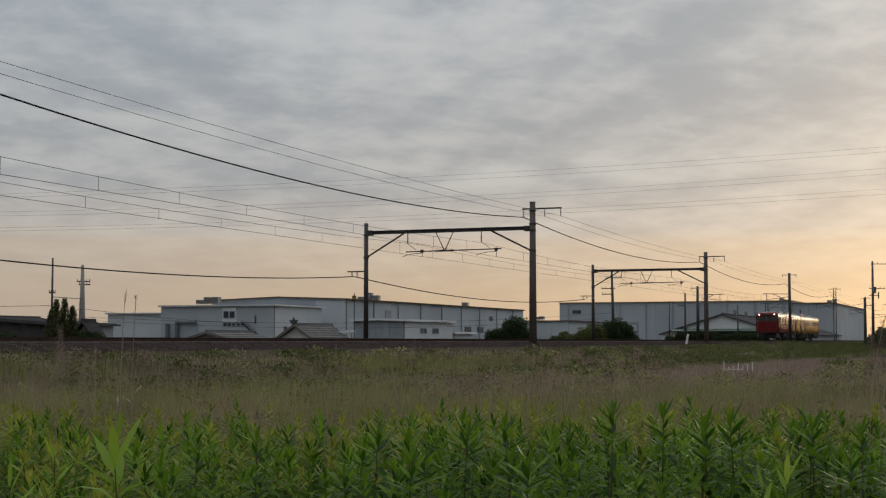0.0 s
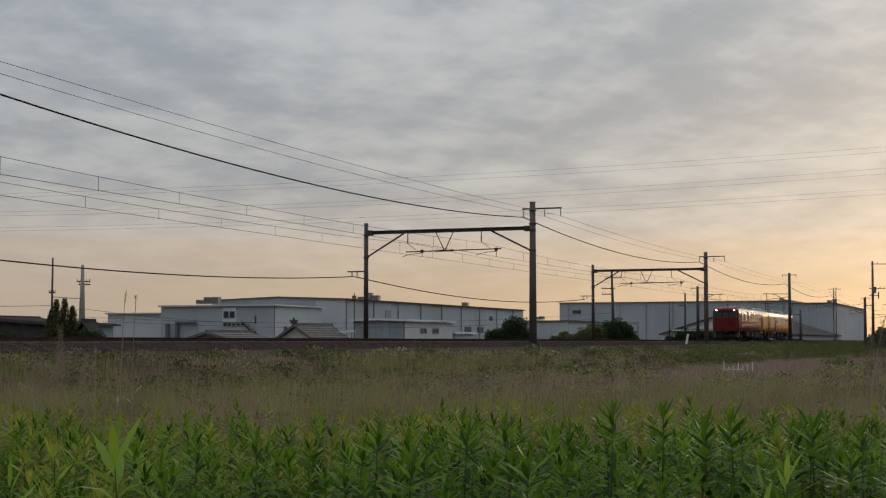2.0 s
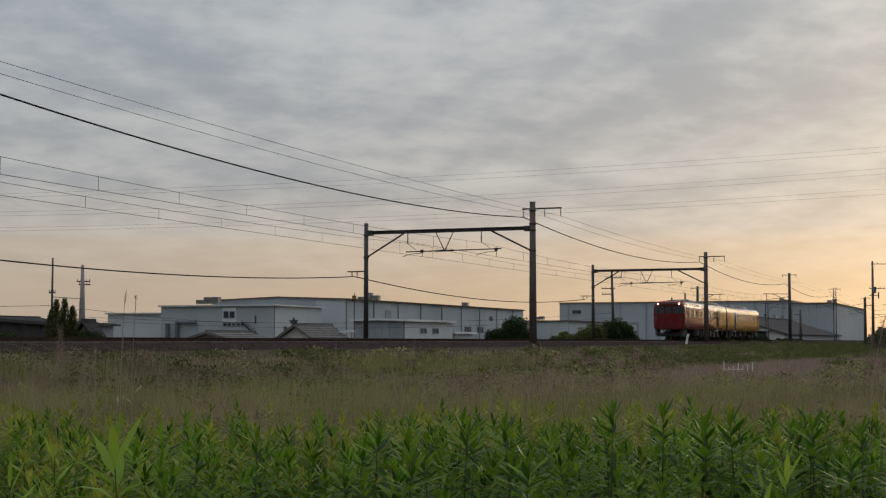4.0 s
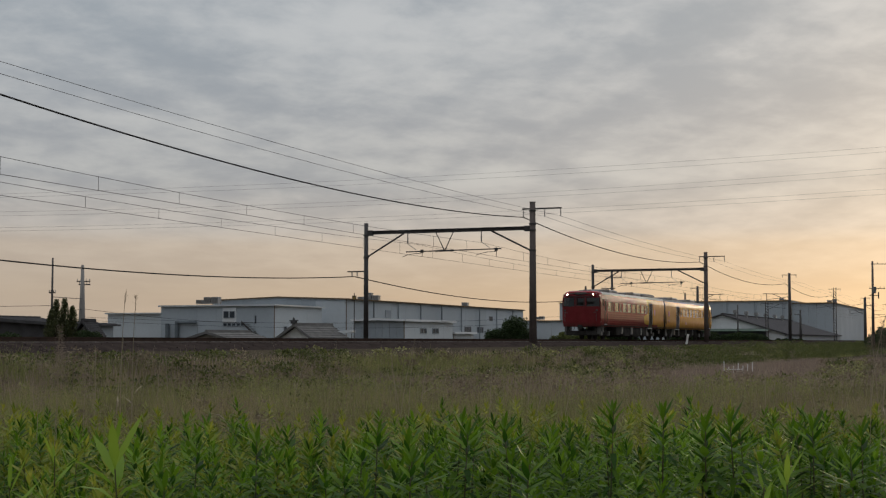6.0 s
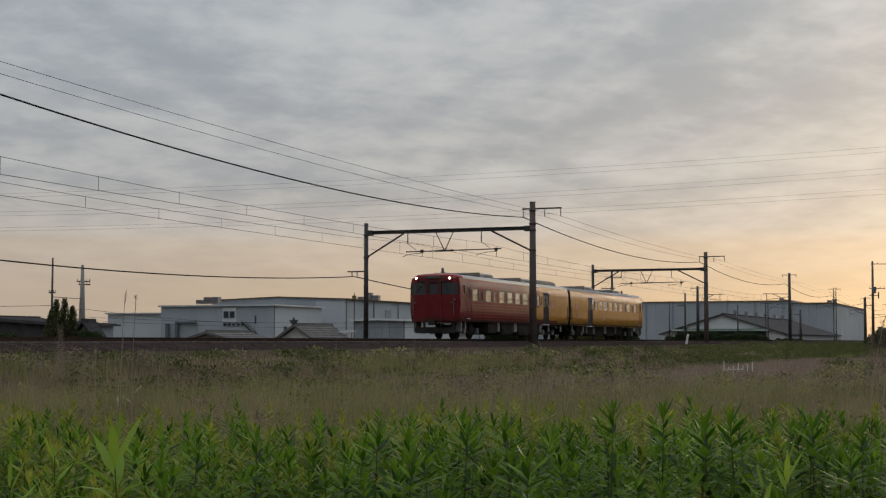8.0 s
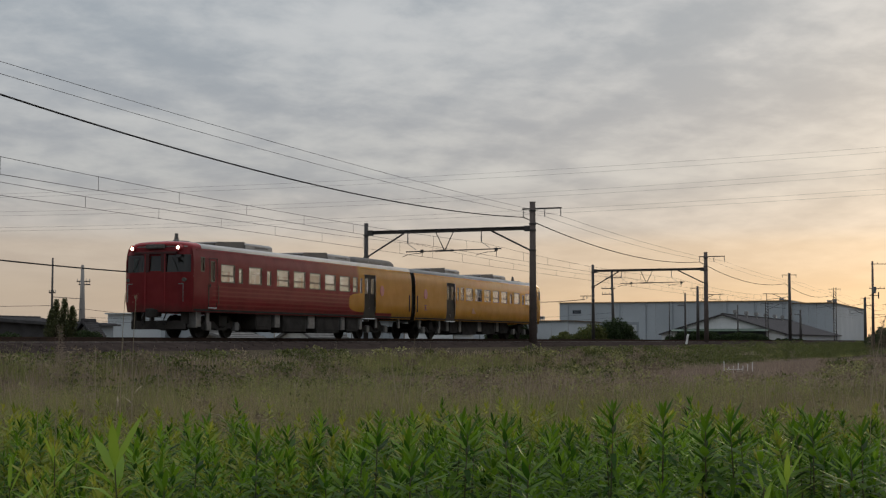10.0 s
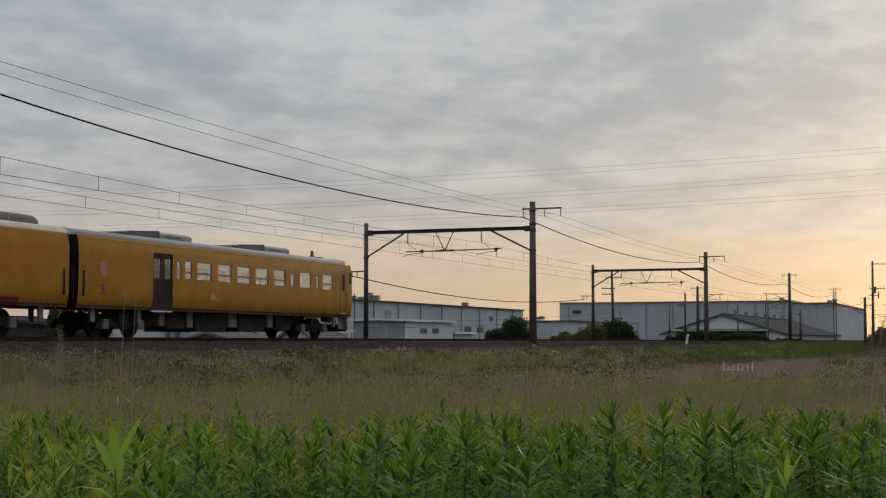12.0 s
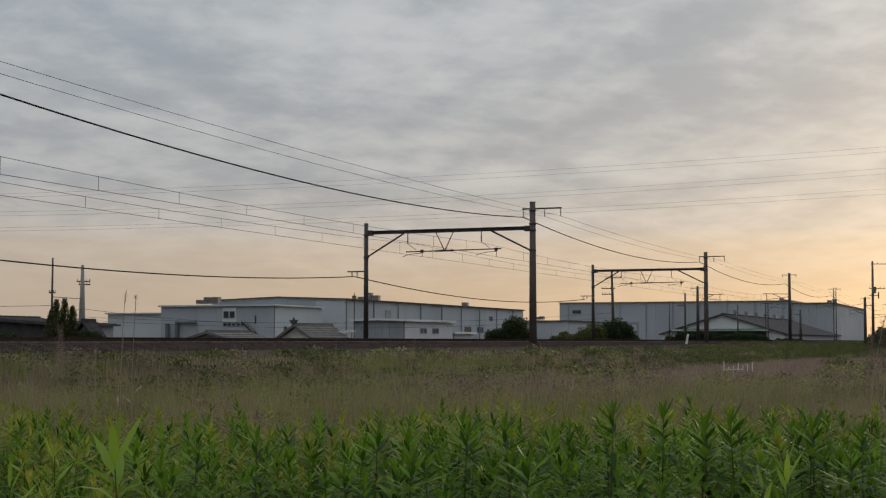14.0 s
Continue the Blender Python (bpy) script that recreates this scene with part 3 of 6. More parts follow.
def portal(s):
    """Two poles and a beam across both tracks. Local y: 0 at the near pole."""
    t = thing("catenary_portal", "dark steel and concrete catenary portal spanning two tracks", "catenary portal", TRACK @ pose(s, 26.0, 0), "catenary portals")
    w = 10.72
    bm = B()
    rod(bm, (0, 0, 0.9), (0, 0, 9.82), 0.235, 0.165, 16)
    rod(bm, (0, 0, 9.82), (0, 0, 9.87), 0.185, 0.185, 16)
    pole = part("pole", bm, M["pole_concrete"], t, "tapered grey concrete pole", True)
    for z in (6.97, 8.15, 8.52, 9.3):
        b2 = B()
        rod(b2, (0, 0, z), (0, 0, z + 0.09), 0.215, 0.21, 16)
        part("clamp_band", b2, M["steel_dark"], pole)
    bm = B()
    rod(bm, (0, w, 0.9), (0, w, 8.92), 0.16, 0.13, 14)
    pole2 = part("pole", bm, M["steel_dark"], t, "slim dark steel pole", True)
    for z in (6.75, 8.12):
        b2 = B()
        rod(b2, (0, w, z), (0, w, z + 0.1), 0.175, 0.175, 14)
        part("clamp_band", b2, M["steel_dark"], pole2)
    bm = B()
    box(bm, -0.1, 0.1, 0.15, w - 0.13, 8.22, 8.26)
    box(bm, -0.1, 0.1, 0.15, w - 0.13, 8.40, 8.44)
    box(bm, -0.02, 0.02, 0.15, w - 0.13, 8.26, 8.40)
    box(bm, -0.12, 0.12, 0.14, 0.5, 8.14, 8.47, 0.02)
    box(bm, -0.12, 0.12, w - 0.45, w - 0.12, 8.14, 8.47, 0.02)
    part("beam", bm, M["steel_dark"], t)
    for y0, z0, y1 in ((0.2, 7.05, 2.55), (w - 0.14, 6.88, w - 2.5)):
        bm = B()
        rod(bm, (0, y0, z0), (0, y1, 8.22), 0.055, 0.055, 8)
        part("brace", bm, M["steel_dark"], t)
    # V hanger and the registration bar below it
    bm = B()
    yc = 5.55
    rod(bm, (0, yc - 0.55, 8.22), (0, yc - 0.03, 7.16), 0.03)
    rod(bm, (0, yc + 0.55, 8.22), (0, yc + 0.03, 7.16), 0.03)
    box(bm, -0.04, 0.04, yc - 0.1, yc + 0.1, 7.08, 7.2, 0.01)
    part("hanger", bm, M["steel_dark"], t)
    bm = B()
    rod(bm, (0, 1.95, 7.16), (0, 8.05, 7.10), 0.035)
    rod(bm, (0, yc - 0.6, 7.125), (0, yc + 0.6, 7.115), 0.055)
    part("registration_bar", bm, M["steel_dark"], t)
    for yt, side in ((NEAR - 26.0 - 0.75, 1), (FAR - 26.0 - 0.2, 1)):
        bm = B()
        yh = yt + 0.9 * side
        rod(bm, (0, yh, 8.22), (0, yh, 7.85), 0.03)
        insulator(bm, (0, yh, 7.95), (0, yh, 7.62), 0.06)
        rod(bm, (0, yh, 7.6), (0, yt + 0.35 * side, 7.2), 0.02)
        part("suspension", bm, M["insulator"], t)
        bm = B()
        box(bm, -0.05, 0.05, yt - 0.12, yt + 0.06, 7.02, 7.22, 0.01)
        rod(bm, (0, yt - 0.05, 7.05), (0, yt - 0.05, 6.78), 0.018)
        tube(bm, [(0, yt, 7.0), (0, yt + 0.5, 6.98), (0, yt + 0.95, 6.9), (0, yt + 1.25, 6.8)], 0.018)
        part("steady_arm", bm, M["steel_dark"], t)
    # crossarm at the top of the near pole
    bm = B()
    box(bm, -0.04, 0.04, -1.78, 0.62, 9.42, 9.5)
    arm = part("crossarm", bm, M["steel_dark"], t)
    for y in (-1.72, -0.75, 0.56):
        b2 = B()
        rod(b2, (0, y, 9.42), (0, y, 9.3), 0.02)
        insulator(b2, (0, y, 9.32), (0, y, 8.98), 0.05)
        part("insulator", b2, M["insulator"], arm)
    # cable arm on the far pole
    bm = B()
    box(bm, -0.04, 0.04, w + 0.1, w + 1.25, 5.93, 6.0)
    arm = part("cable_arm", bm, M["steel_dark"], t)
    for y in (w + 0.6, w + 0.95):
        b2 = B()
        insulator(b2, (0, y, 5.94), (0, y, 5.68), 0.06)
        part("insulator", b2, M["insulator"], arm)
    return t


def mast(s, lat, side, h, lattice=False):
    """A single mast with a bracket over one track; side is the way that the bracket points."""
    t = thing("catenary_mast", "dark catenary mast with a braced bracket arm", "catenary mast", TRACK @ pose(s, lat, 0), "catenary masts")
    bm = B()
    if lattice:
        for x in (-0.2, 0.2):
            for y in (-0.2, 0.2):
                rod(bm, (x, y, 0.9), (x, y, h), 0.04, 0.04, 6)
        z = 1.2
        while z < h - 0.5:
            for y in (-0.2, 0.2):
                rod(bm, (-0.2, y, z), (0.2, y, z + 0.45), 0.02, 0.02, 5)
                rod(bm, (y, -0.2, z), (y, 0.2, z + 0.45), 0.02, 0.02, 5)
            z += 0.45
    else:
        rod(bm, (0, 0, 0.9), (0, 0, h), 0.22, 0.16, 14)
    part("pole", bm, M["steel_dark"], t, "", not lattice)
    bm = B()
    rod(bm, (0, 0, 7.65), (0, side * 3.3, 7.72), 0.04)
    part("bracket_arm", bm, M["steel_dark"], t)
    bm = B()
    rod(bm, (0, side * 0.1, 6.75), (0, side * 2.1, 7.68), 0.035)
    part("brace", bm, M["steel_dark"], t)
    bm = B()
    rod(bm, (0, side * 0.1, 7.3), (0, side * 2.9, 6.95), 0.03)
    rod(bm, (0, side * 2.9, 7.7), (0, side * 2.9, 6.9), 0.03)
    part("registration_bar", bm, M["steel_dark"], t)
    bm = B()
    box(bm, -0.04, 0.04, -0.95, 0.95, h - 0.28, h - 0.2)
    arm = part("crossarm", bm, M["steel_dark"], t)
    for y in (-0.85, 0.85):
        b2 = B()
        insulator(b2, (0, y, h - 0.3), (0, y, h - 0.55), 0.05)
        part("insulator", b2, M["insulator"], arm)
    return t


SPANS = (28.4, 80.4, 132.0, 185.8, 236.2, 288.0, 340.0)


def sag_pts(a, b, sag, n=24):
    a, b = Vector(a), Vector(b)
    out = []
    for i in range(n + 1):
        q = i / n
        p = a.lerp(b, q)
        p.z -= 4 * sag * q * (1 - q)
        out.append(p)
    return out


def wire_run(name, label, lat, heights, sag, r, material, supports=7):
    """One wire from support to support."""
    bm = B()
    pts = []
    for i in range(supports - 1):
        seg = sag_pts((SPANS[i], lat, heights), (SPANS[i + 1], lat, heights), sag)
        pts += seg if i == 0 else seg[1:]
    tube(bm, pts, r, 6)
    ob = new(name, mesh_of(bm, name, material, True))
    ob.matrix_world = TRACK
    return tagged(ob, label, "overhead wire", "overhead wires")


def catenary(lat, label):
    t = thing("overhead_line", label, "overhead line", TRACK, "overhead lines")
    top, low = RAIL + 5.72, RAIL + 5.02
    bm = B()
    pts = []
    for i in range(len(SPANS) - 1):
        z = 1 if i % 2 else -1
        seg = sag_pts((SPANS[i], lat + 0.12 * z, top), (SPANS[i + 1], lat - 0.12 * z, top), 0.30)
        pts += seg if i == 0 else seg[1:]
    tube(bm, pts, 0.0095, 5)
    part("messenger_wire", bm, M["wire_thin"], t)
    bm = B()
    tube(bm, [(s, lat + (0.12 if i % 2 == 0 else -0.12) * -1, low) for i, s in enumerate(SPANS)], 0.010, 5)
    part("contact_wire", bm, M["wire_thin"], t)
    for i in range(4):
        zz = 1 if i % 2 else -1
        n = 10
        for k in range(n):
            q = (k + 0.5) / n
            s = SPANS[i] + q * (SPANS[i + 1] - SPANS[i])
            l = lat + 0.12 * zz * (1 - 2 * q)
            bm = B()
            rod(bm, (s, l, low), (s, l, top - 4 * 0.30 * q * (1 - q)), 0.009, 0.009, 5)
            part("dropper", bm, M["wire_thin"], t)


make_ground()
make_bed()
make_track(NEAR, "steel rails on concrete sleepers, carrying the train")
make_track(FAR, "empty steel rails on concrete sleepers on the bank")
for s in SPANS[:3]:
    portal(s)
mast(185.8, 26.0, 1, 10.3)
mast(185.8, 37.7, -1, 8.8)
mast(236.2, 26.0, 1, 10.2, True)
mast(236.2, 36.7, -1, 8.0, True)
mast(288.0, 26.0, 1, 10.2)
mast(340.0, 26.0, 1, 10.2)
catenary(NEAR, "thin catenary and contact wire above the occupied track")
catenary(FAR, "thin catenary and contact wire above the empty track")
wire_run("feeder_wire", "thick dark sagging feeder wire on the pole tops", 26.55, 8.97, 0.85, 0.028, M["wire"])
wire_run("aerial_wire", "thin grey aerial wire on the crossarm ends", 24.28, 8.99, 0.25, 0.008, M["wire_thin"])
wire_run("aerial_wire", "thin grey aerial wire on the crossarm ends", 25.25, 8.99, 0.35, 0.008, M["wire_thin"])
wire_run("cable", "thick dark sagging cable on the far poles", 37.5, 5.66, 0.80, 0.032, M["wire"], 3)


# ---- the train ----
CAR, HALF = 20.8, 1.45
def openings(cab):
    """Openings of a side: (from, to, sill, head, kind), metres from the cab end and above the rail; cab: where the cab door's window starts."""
    out = [(cab - 0.70, cab - 0.42, 2.42, 2.96, "cab"), (cab, cab + 0.32, 2.06, 2.84, "cab"), (2.27, 3.32, 2.07, 2.76, "sash"), (3.61, 3.93, 2.08, 2.66, "narrow"), (4.40, 5.45, 2.08, 2.76, "plain"),
           (5.88, 6.24, 2.08, 2.66, "narrow")]
    out += [(6.71 + 1.465 * k, 7.77 + 1.465 * k, 2.07, 2.76, "sash") for k in range(5)]
    return out + [(13.96, 14.46, 2.07, 2.76, "sash"), (14.71, 14.98, 2.05, 2.74, "narrow"), (15.22, 16.50, 0.93, 2.93, "door")]


def side_y(z):
    """Half width of the body at a height."""
    if z < 1.62:
        return HALF - 0.085 * ((1.62 - z) / 0.69) ** 2
    if z < 2.7:
        return HALF
    return HALF - 0.10 * ((z - 2.7) / 0.58) ** 2


def wall_grid(xs, zs, holes, place, thick):
    """A sheet of wall with rectangular openings, given thickness inwards."""
    bm = B()
    vs = {}

    def v(i, j):
        if (i, j) not in vs:
            vs[i, j] = bm.verts.new(place(xs[i], zs[j]))
        return vs[i, j]
    for i in range(len(xs) - 1):
        for j in range(len(zs) - 1):
            cx, cz = (xs[i] + xs[i + 1]) / 2, (zs[j] + zs[j + 1]) / 2
            if any(a < cx < b and c < cz < d for a, b, c, d in holes):
                continue
            bm.faces.new((v(i, j), v(i + 1, j), v(i + 1, j + 1), v(i, j + 1)))
    inner = bmesh.ops.solidify(bm, geom=bm.faces[:], thickness=thick)
    return bm


def grid_cuts(lo, hi, cuts, step):
    base = sorted({round(c, 4) for c in cuts if lo < c < hi} | {lo, hi})
    out = []
    for a, b in zip(base, base[1:]):
        n = max(1, math.ceil((b - a) / step))
        out += [a + (b - a) * k / n for k in range(n)]
    return out + [hi]


def front_x(y):
    """How far the rounded cab end lies back at a lateral place."""
    a = abs(y)
    return 0.02 + 0.05 * (a / HALF) ** 2 + (0.25 * ((a - 1.0) / 0.45) ** 2 if a > 1.0 else 0.0)


def wheelset(parent, x):
    bm = B()
    for y in (-0.53, 0.53):
        rod(bm, (0, y - 0.06, 0), (0, y + 0.06, 0), 0.43, 0.43, 28)
        sgn = 1 if y > 0 else -1
        rod(bm, (0, y - sgn * 0.06, 0), (0, y - sgn * 0.09, 0), 0.46, 0.455, 28)
        rod(bm, (0, y, 0), (0, y + sgn * 0.12, 0), 0.1, 0.08, 10)
        for k in range(4):
            a = k * math.pi / 2
            rod(bm, (0.25 * math.cos(a), y + sgn * 0.055, 0.25 * math.sin(a)), (0.25 * math.cos(a), y + sgn * 0.075, 0.25 * math.sin(a)), 0.05, 0.04, 8)
    rod(bm, (0, -0.5, 0), (0, 0.5, 0), 0.08, 0.08, 10)
    o = part("wheelset", bm, M["under"], parent)
    o.location = (x, 0, 0.43)
    return o


WHEELS = []


def bogie(car, x):
    bm = B()
    for y in (-0.86, 0.86):
        prism(bm, [(-1.5, 0.42), (-1.25, 0.62), (-0.55, 0.62), (-0.35, 0.48), (0.35, 0.48), (0.55, 0.62), (1.25, 0.62), (1.5, 0.42), (1.5, 0.30), (1.2, 0.34), (0.5, 0.36), (0.3, 0.28),
                   (-0.3, 0.28), (-0.5, 0.36), (-1.2, 0.34), (-1.5, 0.30)], "y", y - 0.07, y + 0.07)
        box(bm, -0.3, 0.3, y - 0.16, y + 0.16, 0.44, 0.86, 0.03)
    box(bm, -0.3, 0.3, -0.8, 0.8, 0.5, 0.78, 0.02)
    b = part("bogie", bm, M["under"], car, "grimy dark bogie")
    b.location = (x, 0, 0)
    for y in (-0.93, 0.93):
        for dx in (-1.05, 1.05):
            b2 = B()
            box(b2, dx - 0.17, dx + 0.17, y - 0.1, y + 0.1, 0.27, 0.6, 0.04)
            part("axle_box", b2, M["under_lite"], b)
        for dx in (-0.14, 0.14):
            b2 = B()
            pts = [(dx + 0.07 * math.cos(a * 0.9), y + 0.07 * math.sin(a * 0.9), 0.34 + 0.012 * a) for a in range(42)]
            tube(b2, pts, 0.018, 4)
            part("spring", b2, M["under"], b)
    for dx in (-1.05, 1.05):
        WHEELS.append(wheelset(b, dx))


def roof_unit(car, x0, x1, w, h, dark_at_cab=True):
    zb = 3.38
    L = x1 - x0
    bm = B()
    if dark_at_cab:
        dk, lt = (x0, x0 + L * 0.5), (x0 + L * 0.5, x1)
    else:
        dk, lt = (x1 - L * 0.5, x1), (x0, x1 - L * 0.5)
    a, b = lt
    prism(bm, [(-w, zb), (w, zb), (w, zb + h * 0.72), (w - 0.14, zb + h * 0.93), (-w + 0.14, zb + h * 0.93), (-w, zb + h * 0.72)], "x", a, b)
    u = part("roof_unit", bm, M["unit_grey"], car, "grey rooftop air conditioning unit")
    bm = B()
    a, b = dk
    lo, hi = (a, b) if dark_at_cab else (b, a)
    step = 0.5 if dark_at_cab else -0.5
    pts = [(lo, zb), (lo, zb + h * 0.58), (lo + step * 0.5, zb + h * 0.74), (hi, zb + h), (hi, zb)]
    prism(bm, pts, "y", -w * 0.96, w * 0.96)
    part("shroud", bm, M["unit_dark"], u, "dark sloped fan shroud")
    for k in range(5):
        bm = B()
        a, b = lt
        xx = a + (b - a) * (0.35 + 0.1 * k)
        box(bm, xx, xx + 0.16, -w - 0.012, -w + 0.012, zb + h * 0.5, zb + h * 0.62)
        part("grille", bm, M["unit_dark"], u)
        bm = B()
        box(bm, xx, xx + 0.16, w - 0.012, w + 0.012, zb + h * 0.5, zb + h * 0.62)
        part("grille", bm, M["unit_dark"], u)


def roof_dome_unit(car, x0, x1, w, h):
    """A rounded tank-like roof unit with soft ends."""
    bm = B()
    rings = []
    for x, k in ((x0, 0.45), (x0 + 0.06, 0.72), (x0 + 0.22, 0.90), (x0 + 0.6, 0.98), (x0 + 1.5, 1.0), (x1 - 0.5, 1.0), (x1 - 0.12, 0.97), (x1 - 0.02, 0.88), (x1, 0.75)):
        rings.append([bm.verts.new((x, math.copysign(abs(math.cos(math.pi * i / 14)) ** 0.5, math.cos(math.pi * i / 14)) * w, 3.36 + (h + 0.02) * k * math.sin(math.pi * i / 14) ** 0.45)) for i in range(15)])
    for p, q in zip(rings, rings[1:]):
        for i in range(14):
            bm.faces.new((p[i], p[i + 1], q[i + 1], q[i]))
    bm.faces.new(rings[0])
    bm.faces.new(rings[-1][::-1])
    u = part("roof_unit", bm, M["unit_dark"], car, "dark rounded rooftop unit", True)
    for x in (x0 + 1.45, x0 + 3.0):
        bm = B()
        box(bm, x, x + 0.05, -w - 0.006, w + 0.006, 3.37, 3.36 + h * 0.6)
        part("band", bm, M["unit_grey"], u)


def make_car(name, label, paint, group, cab_door):
    SIDE = openings(cab_door)
    car = thing(name, label, "railcar", None, group)
    cuts = [c for o in SIDE for c in o[:2]]
    zc = [c for o in SIDE for c in o[2:4]]
    xs = grid_cuts(0.33, CAR, cuts, 2.0)
    zs = grid_cuts(0.93, 3.28, zc, 0.09)
    holes = [o[:4] for o in SIDE]
    body = None
    for sgn in (-1, 1):
        bm = wall_grid(xs, zs, holes, lambda x, z: (x, sgn * side_y(z), z), -0.05 * sgn)
        w = part("side_panel", bm, paint, car, "", True)
        w.data.set_sharp_from_angle(angle=radians(25))
        # cab door: its joints, step and handle
        c0, c1 = cab_door - 0.12, cab_door + 0.46
        for q in ((c0, c0 + 0.022, 1.12, 2.95), (c1, c1 + 0.022, 1.12, 2.95), (c0 + 0.022, c1, 2.93, 2.95)):
            bm = B()
            for k in range(6):
                za, zb = q[2] + (q[3] - q[2]) * k / 6, q[2] + (q[3] - q[2]) * (k + 1) / 6
                y0, y1 = sorted((sgn * (side_y((za + zb) / 2) - 0.02), sgn * (side_y((za + zb) / 2) + 0.006)))
                box(bm, q[0], q[1], y0, y1, za, zb)
            part("cab_door_joint", bm, M["under"], w)
        bm = B()
        y0, y1 = sorted((sgn * (side_y(1.1) - 0.02), sgn * (side_y(1.1) + 0.05)))
        box(bm, c0 + 0.03, c1 - 0.01, y0, y1, 1.085, 1.115)
        part("cab_step", bm, M["siding_white"], w, "pale metal cab step")
        bm = B()
        y0, y1 = sorted((sgn * (HALF - 0.01), sgn * (HALF + 0.03)))
        box(bm, c0 + 0.06, c0 + 0.10, y0, y1, 1.86, 1.98, 0.008)
        part("door_handle", bm, M["steel_dark"], w)
        # slot with a grab rail by the coupled end
        bm = B()
        y0, y1 = sorted((sgn * (HALF - 0.02), sgn * (HALF + 0.018)))
        box(bm, CAR - 0.32, CAR - 0.21, y0, y1, 1.32, 2.14, 0.012)
        part("grab_slot", bm, M["under"], w, "dark upright grab slot")
        for a, b, c, d, kind in SIDE:
            bm = B()
            y = sgn * (HALF - 0.03)
            f = 0.035
            if kind != "door":
                for q in ((a, b, c, c + f), (a, b, d - f, d), (a, a + f, c + f, d - f), (b - f, b, c + f, d - f)):
                    box(bm, q[0], q[1], min(y, y + sgn * 0.028), max(y, y + sgn * 0.028), q[2], q[3])
                if kind == "sash":
                    zm = c + (d - c) * 0.38
                    box(bm, a + f, b - f, min(y, y + sgn * 0.026), max(y, y + sgn * 0.026), zm - 0.03, zm + 0.03)
                win = part("window", bm, M["frame_alu"], w)
                bm = B()
                box(bm, a + 0.01, b - 0.01, y - 0.004, y + 0.004, c + 0.01, d - 0.01)
                g = part("pane", bm, M["tint_glass"] if kind == "cab" else M["glass"], w)
                g.visible_shadow = False
            else:
                yd = sgn * (HALF - 0.054)
                mid = (a + b) / 2
                for p, q in ((a - 0.05, mid - 0.003), (mid + 0.003, b + 0.05)):
                    hx = (p + q) / 2
                    xs2 = grid_cuts(p, q, [hx - 0.17, hx + 0.17], 0.5)
                    zs2 = grid_cuts(c, d + 0.05, [2.05, 2.74], 0.6)
                    bm = wall_grid(xs2, zs2, [(hx - 0.17, hx + 0.17, 2.05, 2.74)], lambda x, z: (x, yd, z), -0.03 * sgn)
                    part("door_leaf", bm, M["door_grey"], w, "dark grey sliding door leaf")
                    bm = B()
                    box(bm, hx - 0.17, hx + 0.17, yd - 0.016 * sgn - 0.003, yd - 0.016 * sgn + 0.003, 2.05, 2.74)
                    part("door_pane", bm, M["door_glass"], w).visible_shadow = False
                bm = B()
                box(bm, a - 0.02, b + 0.02, min(sgn * (HALF - 0.14), sgn * (HALF - 0.04)), max(sgn * (HALF - 0.14), sgn * (HALF - 0.04)), 0.885, 0.93)
                part("door_step", bm, M["siding_white"], w, "pale metal door step")
        # rain strip above the windows and handrails by the cab door
        bm = B()
        y0, y1 = sorted((sgn * (side_y(3.22) - 0.01), sgn * (side_y(3.22) + 0.025)))
        box(bm, 0.6, CAR - 0.05, y0, y1, 3.20, 3.225)
        part("rain_strip", bm, paint, car)
        for x in (cab_door - 0.19, cab_door + 0.54):
            bm = B()
            rod(bm, (x, sgn * (HALF + 0.03), 1.25), (x, sgn * (HALF + 0.03), 1.95), 0.012, 0.012, 6)
            part("handrail", bm, M["frame_alu"], car)
    # cab front
    ys = grid_cuts(-HALF, HALF, [-1.38, -0.46, -0.40, 0.40, 0.46, 1.38, -0.24, 0.24], 0.12)
    zf = grid_cuts(0.93, 3.30, [2.38, 3.02, 2.42, 2.98], 0.3)
    fh = [(-1.38, -0.46, 2.38, 3.02), (0.46, 1.38, 2.38, 3.02), (-0.24, 0.24, 2.42, 2.98)]
    bm = wall_grid(ys, zf, fh, lambda y, z: (front_x(y) + 0.10 * max(0, z - 2.3) ** 2, y * side_y(z) / HALF, z), -0.05)
    cab = part("cab_front", bm, paint, car)
    for a, b, c, d in fh:
        n = 8
        verts, faces = [], []
        for i in range(n + 1):
            y = a + (b - a) * i / n
            for z in (c, d):
                verts.append((front_x(y) + 0.03 + 0.10 * max(0, z - 2.3) ** 2, y, z))
        faces = [(2 * i, 2 * i + 2, 2 * i + 3, 2 * i + 1) for i in range(n)]
        me = bpy.data.meshes.new("windscreen")
        me.from_pydata(verts, [], faces)
        me.materials.append(M["tint_glass"])
        o = new("windscreen", me)
        o.parent = cab
        o.visible_shadow = False
    for y in (-0.97, 0.97):
        bm = B()
        rod(bm, (front_x(y) - 0.05, y, 3.265), (front_x(y) + 0.2, y, 3.265), 0.115, 0.115, 20)
        h = part("headlight", bm, paint, cab)
        bm = B()
        rod(bm, (front_x(y) - 0.052, y, 3.265), (front_x(y) - 0.07, y, 3.265), 0.055, 0.04, 20)
        part("lens", bm, M["lamp"] if paint == M["red"] else M["tint_glass"], h, "lit round headlamp" if paint == M["red"] else "unlit headlamp lens")
    bm = B()
    box(bm, 0.0, 0.14, -0.40, 0.40, 3.25, 3.40, 0.015)
